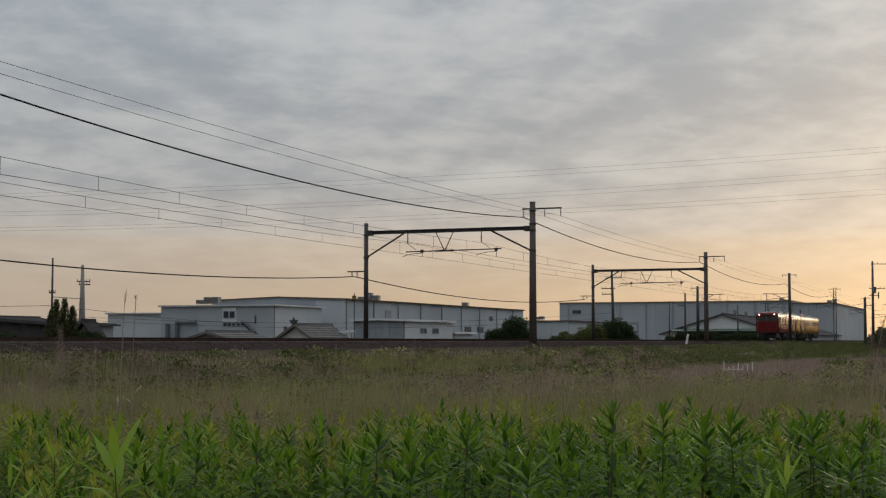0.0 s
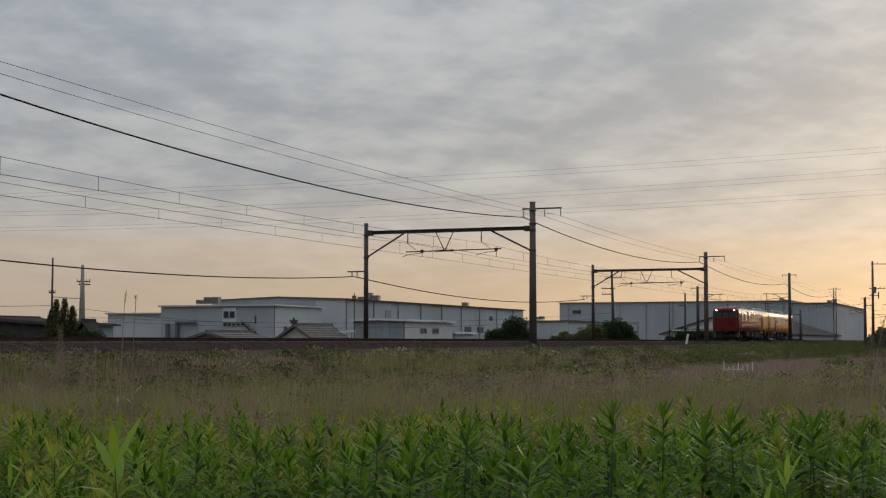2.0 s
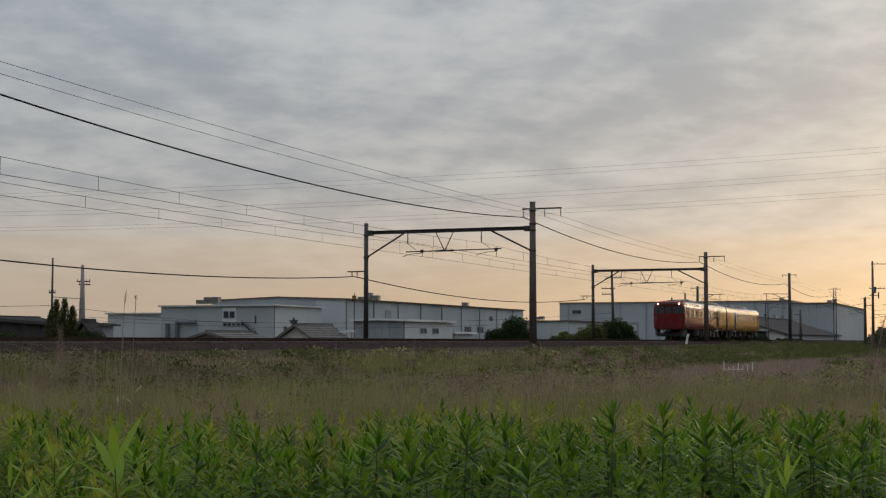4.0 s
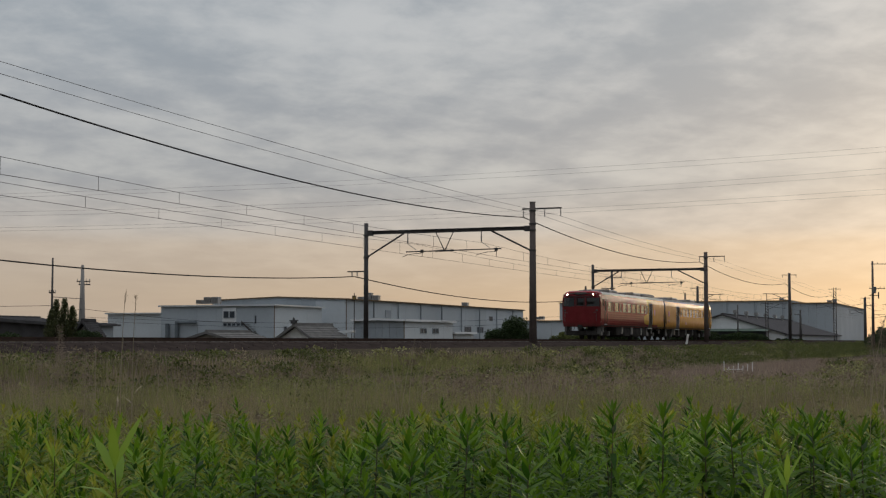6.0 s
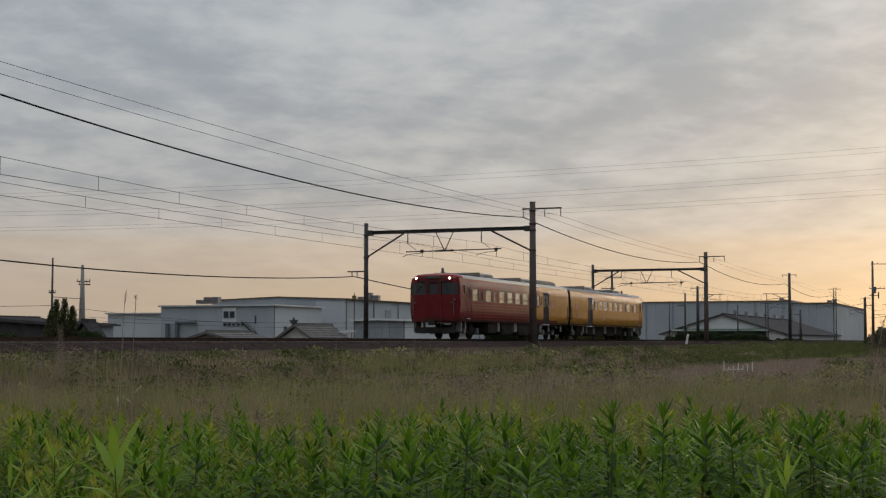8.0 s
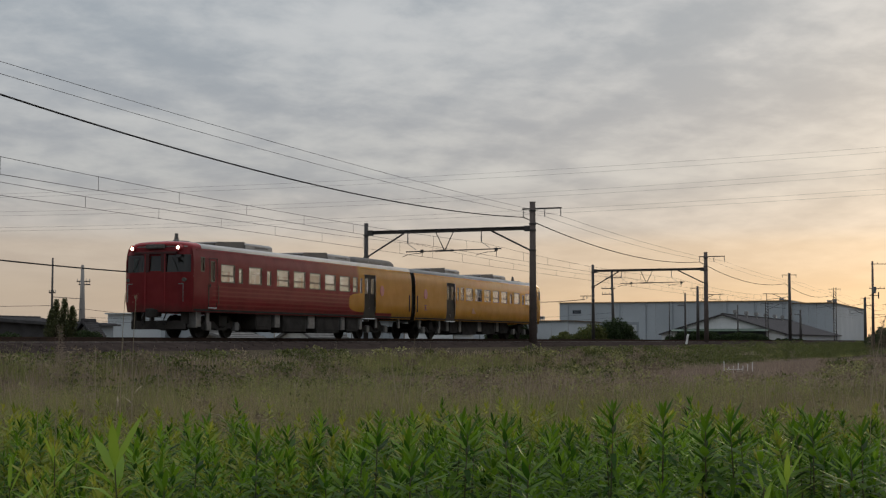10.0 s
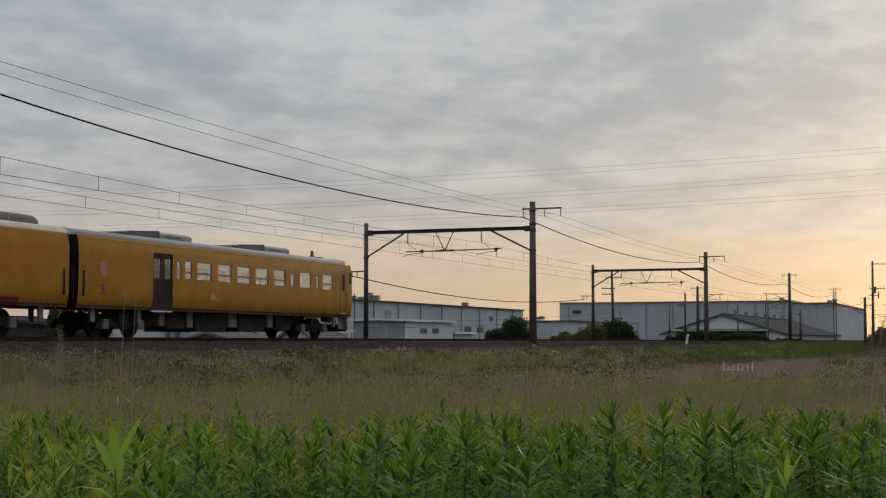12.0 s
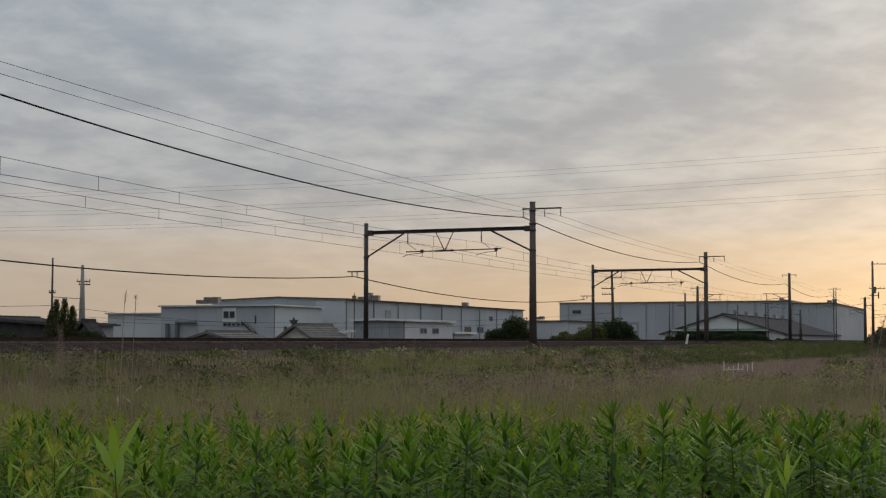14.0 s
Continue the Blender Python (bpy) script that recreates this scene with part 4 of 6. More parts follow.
    board = part("destination_board", bm, M["unit_dark"], cab, "dark glazed destination board")
    for a, b in ((-0.27, -0.12), (-0.07, 0.06), (0.11, 0.26)):
        bm = B()
        box(bm, -0.006, 0.004, a, b, 3.295, 3.355)
        part("lettering_bar", bm, M["under_lite"], board)
    bm = B()
    box(bm, 0.0, 0.04, -0.43, -0.40, 0.95, 3.05, 0.005)
    box(bm, 0.0, 0.04, 0.40, 0.43, 0.95, 3.05, 0.005)
    part("gangway_door_frame", bm, paint, cab)
    # dark band between and above the windscreens
    for a, b, c, d in ((-0.455, -0.25, 2.38, 3.04), (0.25, 0.455, 2.38, 3.04), (-0.90, 0.90, 3.045, 3.13)):
        bm = B()
        box(bm, 0.004, 0.09, a, b, c, d, 0.008)
        part("dark_band", bm, M["cab_band"], cab, "dark painted band")
    for y in (-1.18, 1.18):
        bm = B()
        rod(bm, (front_x(y) - 0.05, y, 1.95), (front_x(y) - 0.05, y - 0.2 * (1 if y > 0 else -1), 1.95), 0.016)
        rod(bm, (front_x(y) - 0.05, y, 1.3), (front_x(y) - 0.05, y, 1.95), 0.014)
        part("grab_rail", bm, M["steel_grey"], cab)
        bm = B()
        rod(bm, (front_x(y) - 0.03, y, 2.1), (front_x(y) + 0.05, y, 2.1), 0.07, 0.08, 14)
        part("tail_lamp", bm, M["unit_dark"], cab)
        bm = B()
        rod(bm, (front_x(y) - 0.03, y * 0.8, 2.42), (front_x(y * 0.7) + 0.02, y * 0.6, 2.92), 0.012)
        part("wiper", bm, M["rubber"], cab)
    # inner end wall with its gangway; its dark colour paints the shade between cars
    bm = wall_grid(grid_cuts(-HALF, HALF, [-0.45, 0.45], 0.5), grid_cuts(0.93, 3.28, [1.1, 3.0], 0.4), [(-0.45, 0.45, 1.1, 3.0)], lambda y, z: (CAR, y * side_y(z) / HALF, z), 0.05)
    part("end_wall", bm, M["under"], car, "end wall coloured dark for the shaded gap between the cars")
    bm = B()
    for k in range(3):
        x0 = CAR + 0.005 + 0.078 * k
        for q in ((-0.62, -0.48, 1.0, 3.1), (0.48, 0.62, 1.0, 3.1), (-0.48, 0.48, 2.96, 3.1), (-0.48, 0.48, 1.0, 1.14)):
            box(bm, x0, x0 + 0.06, q[0], q[1], q[2], q[3])
        if k < 2:
            for q in ((-0.58, -0.5, 1.0, 3.06), (0.5, 0.58, 1.0, 3.06), (-0.5, 0.5, 2.98, 3.06)):
                box(bm, x0 + 0.06, x0 + 0.078, q[0], q[1], q[2], q[3])
    part("gangway_bellows", bm, M["rubber"], car, "dark rubber gangway bellows")
    for y in (-1.3, 1.3):
        bm = B()
        rod(bm, (CAR + 0.06, y, 1.2), (CAR + 0.06, y, 2.3), 0.02)
        part("end_handrail", bm, M["steel_dark"], car)
    # roof: arched, rounded down over the cab
    bm = B()
    stations = [(0.10, 0.86, 3.27, 0.05), (0.18, 0.90, 3.27, 0.14), (0.34, 0.95, 3.275, 0.20), (0.55, 0.985, 3.28, 0.245), (0.9, 1.0, 3.28, 0.26), (1.4, 1.0, 3.28, 0.255), (CAR, 1.0, 3.28, 0.255)]
    rings = []
    n = 22
    for x, k, zb, rise in stations:
        ring = []
        for i in range(n + 1):
            a = math.pi * i / n
            c, s = math.cos(a), math.sin(a)
            yy = math.copysign(abs(c) ** 0.62, c) * 1.352 * k
            ring.append(bm.verts.new((x + (0.22 * abs(c) ** 3 if x < 0.6 else 0), yy, zb + rise * (s ** 0.72 if s > 0 else 0))))
        rings.append(ring)
    for p, q in zip(rings, rings[1:]):
        for i in range(n):
            bm.faces.new((p[i], p[i + 1], q[i + 1], q[i]))
    bm.faces.new(rings[0])
    bm.faces.new(rings[-1][::-1])
    part("roof", bm, M["roof_grey"], car, "pale grey arched roof", True)
    bm = B()
    rings = []
    for x, k, zb, rise in [(0.06, 0.72, 3.24, 0.13), (0.09, 0.80, 3.25, 0.20), (0.16, 0.89, 3.26, 0.238), (0.33, 0.96, 3.265, 0.262), (0.53, 1.0, 3.27, 0.278), (0.95, 1.012, 3.27, 0.287)]:
        ring = []
        for i in range(n + 1):
            a = math.pi * i / n
            c, s = math.cos(a), math.sin(a)
            yy = math.copysign(abs(c) ** 0.62, c) * 1.362 * k
            ring.append(bm.verts.new((x + (0.22 * abs(c) ** 3 if x < 0.6 else 0), yy, zb + rise * (s ** 0.72 if s > 0 else 0))))
        rings.append(ring)
    for p, q in zip(rings, rings[1:]):
        for i in range(n):
            bm.faces.new((p[i], p[i + 1], q[i + 1], q[i]))
    bm.faces.new(rings[0])
    part("cab_roof", bm, paint, car, "painted roof dome over the cab", True)
    # floor, interior and seats
    bm = B()
    box(bm, 0.45, CAR - 0.06, -1.39, 1.39, 0.98, 1.16)
    part("floor_frame", bm, M["under"], car)
    for sgn in (-1, 1):
        bm = wall_grid(grid_cuts(1.85, CAR - 0.1, cuts, 2.0), grid_cuts(1.16, 3.2, zc, 0.4), holes, lambda x, z: (x, sgn * (side_y(z) - 0.10), z), 0.02 * sgn)
        part("lining", bm, M["interior"], car)
        bm = B()
        box(bm, 2.2, CAR - 0.6, sgn * 0.62 - 0.09, sgn * 0.62 + 0.09, 3.20, 3.24)
        part("ceiling_lamp", bm, M["strip"], car, "lit ceiling lamp strip")
    bm = B()
    box(bm, 1.85, CAR - 0.1, -1.3, 1.3, 3.255, 3.275)
    part("ceiling_lining", bm, M["interior"], car)
    bm = B()
    box(bm, 1.75, 1.80, -1.36, 1.36, 1.16, 3.2)
    part("cab_bulkhead", bm, M["interior"], car)
    bm = B()
    box(bm, 16.5, 16.55, -1.36, -0.45, 1.16, 3.2)
    box(bm, 16.5, 16.55, 0.45, 1.36, 1.16, 3.2)
    part("partition", bm, M["interior"], car)
    bm = B()
    box(bm, 0.75, 1.5, -1.1, 1.1, 1.16, 2.2, 0.05)
    part("cab_desk", bm, M["under"], car)
    for k in range(7):
        for y in (-0.95, 0.95):
            bm = B()
            x = 6.3 + 1.1 * k
            box(bm, x, x + 0.14, y - 0.42, y + 0.42, 1.55, 2.12, 0.05)
            box(bm, x - 0.4, x, y - 0.42, y + 0.42, 1.45, 1.6, 0.04)
            part("seat", bm, M["seat"], car)
    # below the floor
    bogie(car, 3.2)
    bogie(car, 17.6)
    rng = random.Random(5)
    for i, (a, b, lo, m) in enumerate(((5.3, 6.6, 0.32, "under"), (6.9, 7.35, 0.42, "under_lite"), (7.6, 9.7, 0.25, "under"), (9.85, 10.5, 0.40, "under_lite"), (10.7, 12.9, 0.22, "under"), (13.1, 13.5, 0.36, "under_lite"),
                                      (13.7, 14.9, 0.30, "under"), (15.0, 15.35, 0.40, "under_lite"))):
        for y in (-0.95, 0.62):
            bm = B()
            box(bm, a, b, y - 0.32, y + 0.36, lo, 0.98, 0.03)
            box(bm, a + 0.06, b - 0.06, y - 0.34, y - 0.30, lo + 0.12, 0.8, 0.01)
            part("equipment_box", bm, M[m], car)
    bm = B()
    rod(bm, (8.0, 0, 0.55), (12.4, 0, 0.55), 0.3, 0.3, 14)
    part("engine", bm, M["under"], car)
    for y in (-1.2, 1.2):
        bm = B()
        box(bm, 0.62, 0.68, y - 0.18, y + 0.18, 0.36, 0.95, 0.01)
        box(bm, 0.66, 1.25, y - 0.02, y + 0.02, 0.40, 0.95, 0.01)
        part("step_plate", bm, M["under_lite"], car, "pale grey step plate")
        for x in (1.6, 16.9, 19.6):
            bm = B()
            box(bm, x, x + 0.22, y - 0.04, y + 0.04, 0.5, 0.95, 0.01)
            part("step", bm, M["under_lite"], car)
    bm = B()
    box(bm, 0.25, 0.33, -1.15, 1.15, 0.30, 0.62, 0.02)
    box(bm, 0.3, 0.6, -1.1, -0.95, 0.5, 0.98)
    box(bm, 0.3, 0.6, 0.95, 1.1, 0.5, 0.98)
    part("snow_guard", bm, M["under"], car)
    bm = B()
    box(bm, -0.28, 0.3, -0.14, 0.14, 0.75, 1.02, 0.04)
    box(bm, -0.42, -0.24, -0.2, 0.12, 0.72, 1.05, 0.05)
    part("coupler", bm, M["under"], car)
    for y in (-0.5, 0.45):
        bm = B()
        tube(bm, [(0.05, y, 0.9), (-0.12, y, 0.7), (-0.14, y, 0.55), (0.0, y + 0.05, 0.45), (0.2, y + 0.1, 0.6)], 0.025)
        part("air_hose", bm, M["rubber"], car)
    # horn and aerial on the roof
    bm = B()
    rod(bm, (1.45, 0.0, 3.50), (1.45, 0.0, 3.68), 0.24, 0.085, 12)
    rod(bm, (1.45, 0.0, 3.67), (1.45, 0.0, 3.90), 0.085, 0.06, 10)
    box(bm, 1.2, 1.7, -0.45, 0.45, 3.57, 3.61, 0.015)
    part("roof_aerial", bm, M["unit_dark"], car)
    return car


def make_train():
    lead = make_car("railcar", "crimson diesel railcar fading to gold, headlamps lit, on the track", M["red"], "railcars of the train", 1.52)
    roof_unit(lead, 3.0, 7.5, 0.8, 0.42)
    roof_unit(lead, 10.3, 15.05, 0.8, 0.42)
    roof_dome_unit(lead, 15.6, 20.1, 0.8, 0.46)
    trail = make_car("railcar", "old-gold diesel railcar with grey doors, coupled behind the red one", M["gold"], "railcars of the train", 1.06)
    roof_unit(trail, 5.15, 9.45, 0.8, 0.42, False)
    roof_unit(trail, 12.95, 17.2, 0.8, 0.42, False)
    # pink emblems near the coupled ends
    for y in (-HALF, HALF):
        lo, hi = sorted((y - 0.004 * y, y + 0.008 * y))
        for car, x in ((trail, 19.45), (lead, 17.2)):
            bm = B()
            prism(bm, [(x + 0.23 * math.cos(a * math.pi / 9), 2.24 + 0.25 * math.sin(a * math.pi / 9)) for a in range(18)], "y", lo, hi)
            part("emblem", bm, M["emblem"], car, "faded pink oval emblem")
        # a single dark sign below the oval, as plain bars
        for x0, x1, z0, z1 in ((19.29, 19.61, 1.66, 1.70), (19.32, 19.58, 1.55, 1.59), (19.43, 19.47, 1.59, 1.66), (19.27, 19.63, 1.43, 1.47), (19.43, 19.47, 1.47, 1.55)):
            bm = B()
            box(bm, x0, x1, lo, hi, z0, z1)
            part("sign_bar", bm, M["sign_red"], trail, "dark red painted bar")
        bm = B()
        prism(bm, [(12.1, 1.38), (12.75, 1.38), (12.62, 1.62), (12.5, 1.68), (12.3, 1.52)], "y", lo, hi)
        part("emblem", bm, M["emblem_faint"], trail, "small faded emblem")
    return lead, trail


LEAD, TRAIL = make_train()
FRONT = ((0.0, 186.86), (1.5, 165.16), (3.0, 144.06), (5.4, 109.76), (7.8, 75.06), (9.1, 57.36), (10.3, 40.96), (11.0, 31.36), (11.75, 20.81), (12.5, 10.31), (13.1, 1.86), (13.7, -6.64), (14.0, -10.89))


def motions():
    walk(LEAD, [(t, TRACK @ pose(s, NEAR, RAIL)) for t, s in FRONT])
    walk(TRAIL, [(t, TRACK @ pose(s + 42.1, NEAR, RAIL, 0, 0, 180)) for t, s in FRONT])
    for w in WHEELS:
        sense = -1 if w.parent.parent == LEAD else 1
        x = w.location.x
        walk(w, [(k / 30, pose(x, 0, 0.43, 0, sense * math.degrees(14.17 * k / 30 / 0.43), 0)) for k in range(421)])
# ---- buildings behind the line (all parallel to the railway) ----
def panel_wall(house, axis, fixed, a, b, z0, h, n, material, thick=0.18, top=None, lip=0.018):
    """A wall of upright panels along one axis; top(u) gives the head where it is not level."""
    for i in range(n):
        u0, u1 = a + (b - a) * i / n + lip, a + (b - a) * (i + 1) / n - lip
        h0, h1 = (top(u0), top(u1)) if top else (h, h)
        bm = B()
        prism(bm, [(u0, z0), (u1, z0), (u1, h1), (u0, h0)], "x" if axis == "y" else "y", fixed, fixed + thick)
        part("wall_panel", bm, material, house)
    bm = B()
    if top:
        k = 24
        prof = [(a, z0), (b, z0)] + [(b + (a - b) * i / k, top(b + (a - b) * i / k) - 0.02) for i in range(k + 1)]
        prism(bm, prof, "x" if axis == "y" else "y", fixed + 0.06, fixed + 0.3)
    elif axis == "y":
        box(bm, fixed + 0.06, fixed + 0.3, a, b, z0, h - 0.02)
    else:
        box(bm, a, b, fixed + 0.06, fixed + 0.3, z0, h - 0.02)
    part("wall", bm, M["eave"], house)


def window_on(house, face, u0, u1, z0, z1, at, mullions=1):
    """A framed window on the wall that faces back along the line (face s) or towards it (face l)."""
    bm = B()
    f = 0.08

    def bar(a, b, c, d, p0=-0.07, p1=0.05):
        if face == "s":
            box(bm, at + p0, at + p1, a, b, c, d)
        else:
            box(bm, a, b, at + p0, at + p1, c, d)
    bar(u0, u1, z0, z0 + f)
    bar(u0, u1, z1 - f, z1)
    bar(u0, u0 + f, z0 + f, z1 - f)
    bar(u1 - f, u1, z0 + f, z1 - f)
    for k in range(mullions):
        c = u0 + (u1 - u0) * (k + 1) / (mullions + 1)
        bar(c - 0.03, c + 0.03, z0 + f, z1 - f, -0.06)
    w = part("window", bm, M["siding_grey"], house)
    bm = B()
    bar(u0 + 0.02, u1 - 0.02, z0 + 0.02, z1 - 0.02, -0.02, 0.02)
    part("pane", bm, M["window_dark"], w)


def hall(label, s0, s1, l0, l1, h, mat_end, mat_side, n_end, n_side, ridge=0.0, group="warehouses", trim=None):
    """A shed: the end wall faces back along the line, the side wall faces it; ridge is the rise of a low gable."""
    t = thing("warehouse", label, "warehouse", TRACK, group)
    trim = trim or M["eave"]
    mid = (l0 + l1) / 2
    top = (lambda u: h + ridge * (1 - abs(u - mid) / ((l1 - l0) / 2))) if ridge else None
    panel_wall(t, "y", s0, l0, l1, 0.0, h, n_end, mat_end, top=top)
    panel_wall(t, "x", l0, s0 + 0.31, s1, 0.0, h, n_side, mat_side)
    bm = B()
    box(bm, s0 + 0.4, s1, l1 - 0.3, l1, 0, h - 0.02)
    box(bm, s1 - 0.3, s1, l0 + 0.35, l1 - 0.31, 0, h - 0.02)
    part("wall", bm, mat_side, t)
    bm = B()
    o = 0.35
    e = 0.16
    if ridge:
        prism(bm, [(l0 - o, h + 0.02), (mid, h + ridge + 0.02), (l1 + o, h + 0.02), (l1 + o, h + e), (mid, h + ridge + e), (l0 - o, h + e)], "x", s0 - o, s1 + o)
    else:
        box(bm, s0 - o, s1 + o, l0 - o, l1 + o, h + 0.02, h + e)
    r = part("roof", bm, M["roof_metal"], t)
    bm = B()
    if ridge:
        prism(bm, [(l0 - o, h - 0.06), (mid, h + ridge - 0.06), (l1 + o, h - 0.06), (l1 + o, h + e + 0.03), (mid, h + ridge + e + 0.03), (l0 - o, h + e + 0.03)], "x", s0 - o - 0.08, s0 - o - 0.01)
    else:
        box(bm, s0 - o - 0.08, s0 - o - 0.01, l0 - o, l1 + o, h - 0.06, h + e + 0.03)
    part("fascia", bm, trim, r)
    bm = B()
    box(bm, s0 - o, s1 + o, l0 - o - 0.09, l0 - o - 0.01, h - 0.06, h + e + 0.03)
    part("gutter", bm, trim, r)
    return t


def roof_plant(s, l, z, kind):
    t = thing("roof_plant", "grey ventilation plant on a warehouse roof", "roof plant", TRACK @ pose(s, l, z), "roof plant")
    rng = random.Random(int(s * 7 + l))
    for k in range(kind):
        bm = B()
        y = -1.2 * kind / 2 + 1.5 * k
        hh = rng.uniform(0.5, 1.5)
        for q in ((0.1, y + 0.1), (0.1, y + 1.1), (1.1, y + 0.1), (1.1, y + 1.1)):
            rod(bm, (q[0], q[1], 0), (q[0], q[1], 0.3), 0.05)
        box(bm, 0, 1.2, y, y + 1.3, 0.28, 0.3 + hh, 0.04)
        c = part("cabinet", bm, M["steel_grey"], t)
        bm = B()
        for j in range(4):
            box(bm, -0.03, 0.01, y + 0.15, y + 1.15, 0.42 + 0.2 * hh * j, 0.46 + 0.2 * hh * j)
        part("louvre", bm, M["eave"], c)


def pipe_rack(s, l0, h):
    t = thing("duct", "grey outdoor duct standing against the warehouse wall", "duct", TRACK)
    for k, l in enumerate((l0, l0 + 1.9)):
        bm = B()
        rod(bm, (s, l, 0.1), (s, l, h - 0.3 * k), 0.35, 0.35, 12)
        part("riser", bm, M["duct_blue"], t)
    bm = B()
    rod(bm, (s, l0 + 0.3, h - 0.15), (s, l0 - 3.8, h - 0.15), 0.24, 0.24, 10)
    part("run", bm, M["duct_blue"], t)


def make_buildings():
    # long grey hall with a low gable
    c = hall("long pale-grey warehouse clad in panels, low-pitched roof, beyond the railway", 235.5, 337, 111.5, 139, 9.2, M["siding"], M["siding"], 9, 15, 0.5)
    for k in range(8):
        bm = B()
        rod(bm, (247.5 + 11.6 * k, 111.36, 0.2), (247.5 + 11.6 * k, 111.36, 9.0), 0.13, 0.13, 6)
        part("downpipe", bm, M["siding_grey"], c)
    for s0 in (262, 268, 275, 282, 296, 304):
        window_on(c, "l", s0, s0 + 4.2, 3.5, 4.9, 111.5, 2)
    window_on(c, "l", 312, 314.5, 6.3, 7.4, 111.5, 0)
    bm = B()
    box(bm, 253, 255.5, 111.36, 111.48, 5.6, 7.6)
    part("door", bm, M["siding_grey"], c)
    bm = B()
    box(bm, 235.34, 235.47, 111.6, 117.5, 0.2, 8.9)
    part("pale_cladding", bm, M["siding_lite"], c)
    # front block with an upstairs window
    # pale trim paints the sky's reflection along the roof edge
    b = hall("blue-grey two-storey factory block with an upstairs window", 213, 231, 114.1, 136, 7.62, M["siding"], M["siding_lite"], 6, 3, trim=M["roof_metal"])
    bm = B()
    box(bm, 212.86, 212.98, 121.2, 123.8, 4.85, 7.3)
    part("pale_panel", bm, M["siding_white"], b)
    window_on(b, "s", 121.4, 122.45, 5.55, 6.75, 212.84, 0)
    window_on(b, "s", 122.55, 123.6, 5.55, 6.75, 212.84, 0)
    window_on(b, "s", 117.3, 117.7, 4.6, 6.0, 212.98, 0)
    bm = B()
    for k in range(9):
        box(bm, 211.9, 212.8, 119.0 - 0.42 * k, 119.42 - 0.42 * k, 4.75 - 0.36 * k, 4.83 - 0.36 * k)
    prism(bm, [(119.6, 5.1), (119.6, 4.75), (115.6, 1.35), (115.6, 1.7)], "x", 211.8, 211.88)
    part("outside_stair", bm, M["steel_dark"], b, "dark steel outside stair")
    for k in range(5):
        window_on(b, "s", 119.6 + 0.84 * k, 120.36 + 0.84 * k, 4.2, 4.75, 212.98, 0)
    window_on(b, "l", 216.5, 217.6, 2.4, 4.2, 114.08, 0)
    pipe_rack(212.5, 132.5, 5.0)
    # annex
    # its pale trim, too, is a painted sky reflection on the roof edge
    hall("low pale annex with flat roof beside the factory block", 215, 229, 136.6, 148.2, 6.45, M["siding_lite"], M["siding_lite"], 4, 3, trim=M["roof_metal"])
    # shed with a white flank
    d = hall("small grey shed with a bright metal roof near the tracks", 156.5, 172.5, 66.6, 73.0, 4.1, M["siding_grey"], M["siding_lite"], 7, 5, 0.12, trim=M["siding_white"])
    for k in range(2):
        window_on(d, "l", 161.5 + 4.0 * k, 163.6 + 4.0 * k, 2.6, 3.3, 66.6, 1)
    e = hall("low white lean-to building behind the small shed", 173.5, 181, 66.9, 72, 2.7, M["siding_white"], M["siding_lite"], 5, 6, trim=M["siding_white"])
    # right-hand warehouse
    f = hall("very long grey-blue warehouse with an ochre eave, beyond the railway", 432, 520, 60, 131, 13.5, M["siding"], M["siding"], 7, 12, trim=M["orange_trim"])
    window_on(f, "s", 124.0, 126.8, 10.1, 11.3, 431.98, 3)
    bm = B()
    box(bm, 431.86, 431.97, 106.5, 117.5, 0.3, 6.6)
    door = part("shutter_door", bm, M["siding_lite"], f, "wide pale shutter door")
    for q in ((105.9, 106.48, 0.3, 7.5), (117.52, 118.1, 0.3, 7.5), (106.48, 117.52, 6.7, 7.5)):
        bm = B()
        box(bm, 431.78, 431.97, q[0], q[1], q[2], q[3])
        part("door_frame", bm, M["siding_grey"], door)
    for k in range(9):
        bm = B()
        rod(bm, (431.8, 62.5 + 8.2 * k, 0.2), (431.8, 62.5 + 8.2 * k, 13.3), 0.16, 0.16, 6)
        part("downpipe", bm, M["siding_grey"], f)
    hall("tall grey warehouse wing with an ochre eave line", 433, 530, 48.2, 59.9, 12.8, M["siding"], M["siding"], 5, 10, trim=M["orange_trim"])
    hall("pale-blue low factory building at the far end", 520, 600, 5, 34, 9.8, M["blue_siding"], M["blue_siding"], 6, 8)
    # a strip of low blocks between the two big halls
    hall("low grey workshop between the warehouses", 340, 370, 101, 122, 6.6, M["siding_lite"], M["siding"], 5, 4)
    for s, l, z, k in ((214.5, 127.5, 7.8, 3), (250, 113.5, 9.2, 3), (300, 113, 9.2, 1), (440, 63, 13.1, 2), (448, 50, 12.8, 2), (345, 110, 6.8, 2)):
        roof_plant(s, l, z, k)


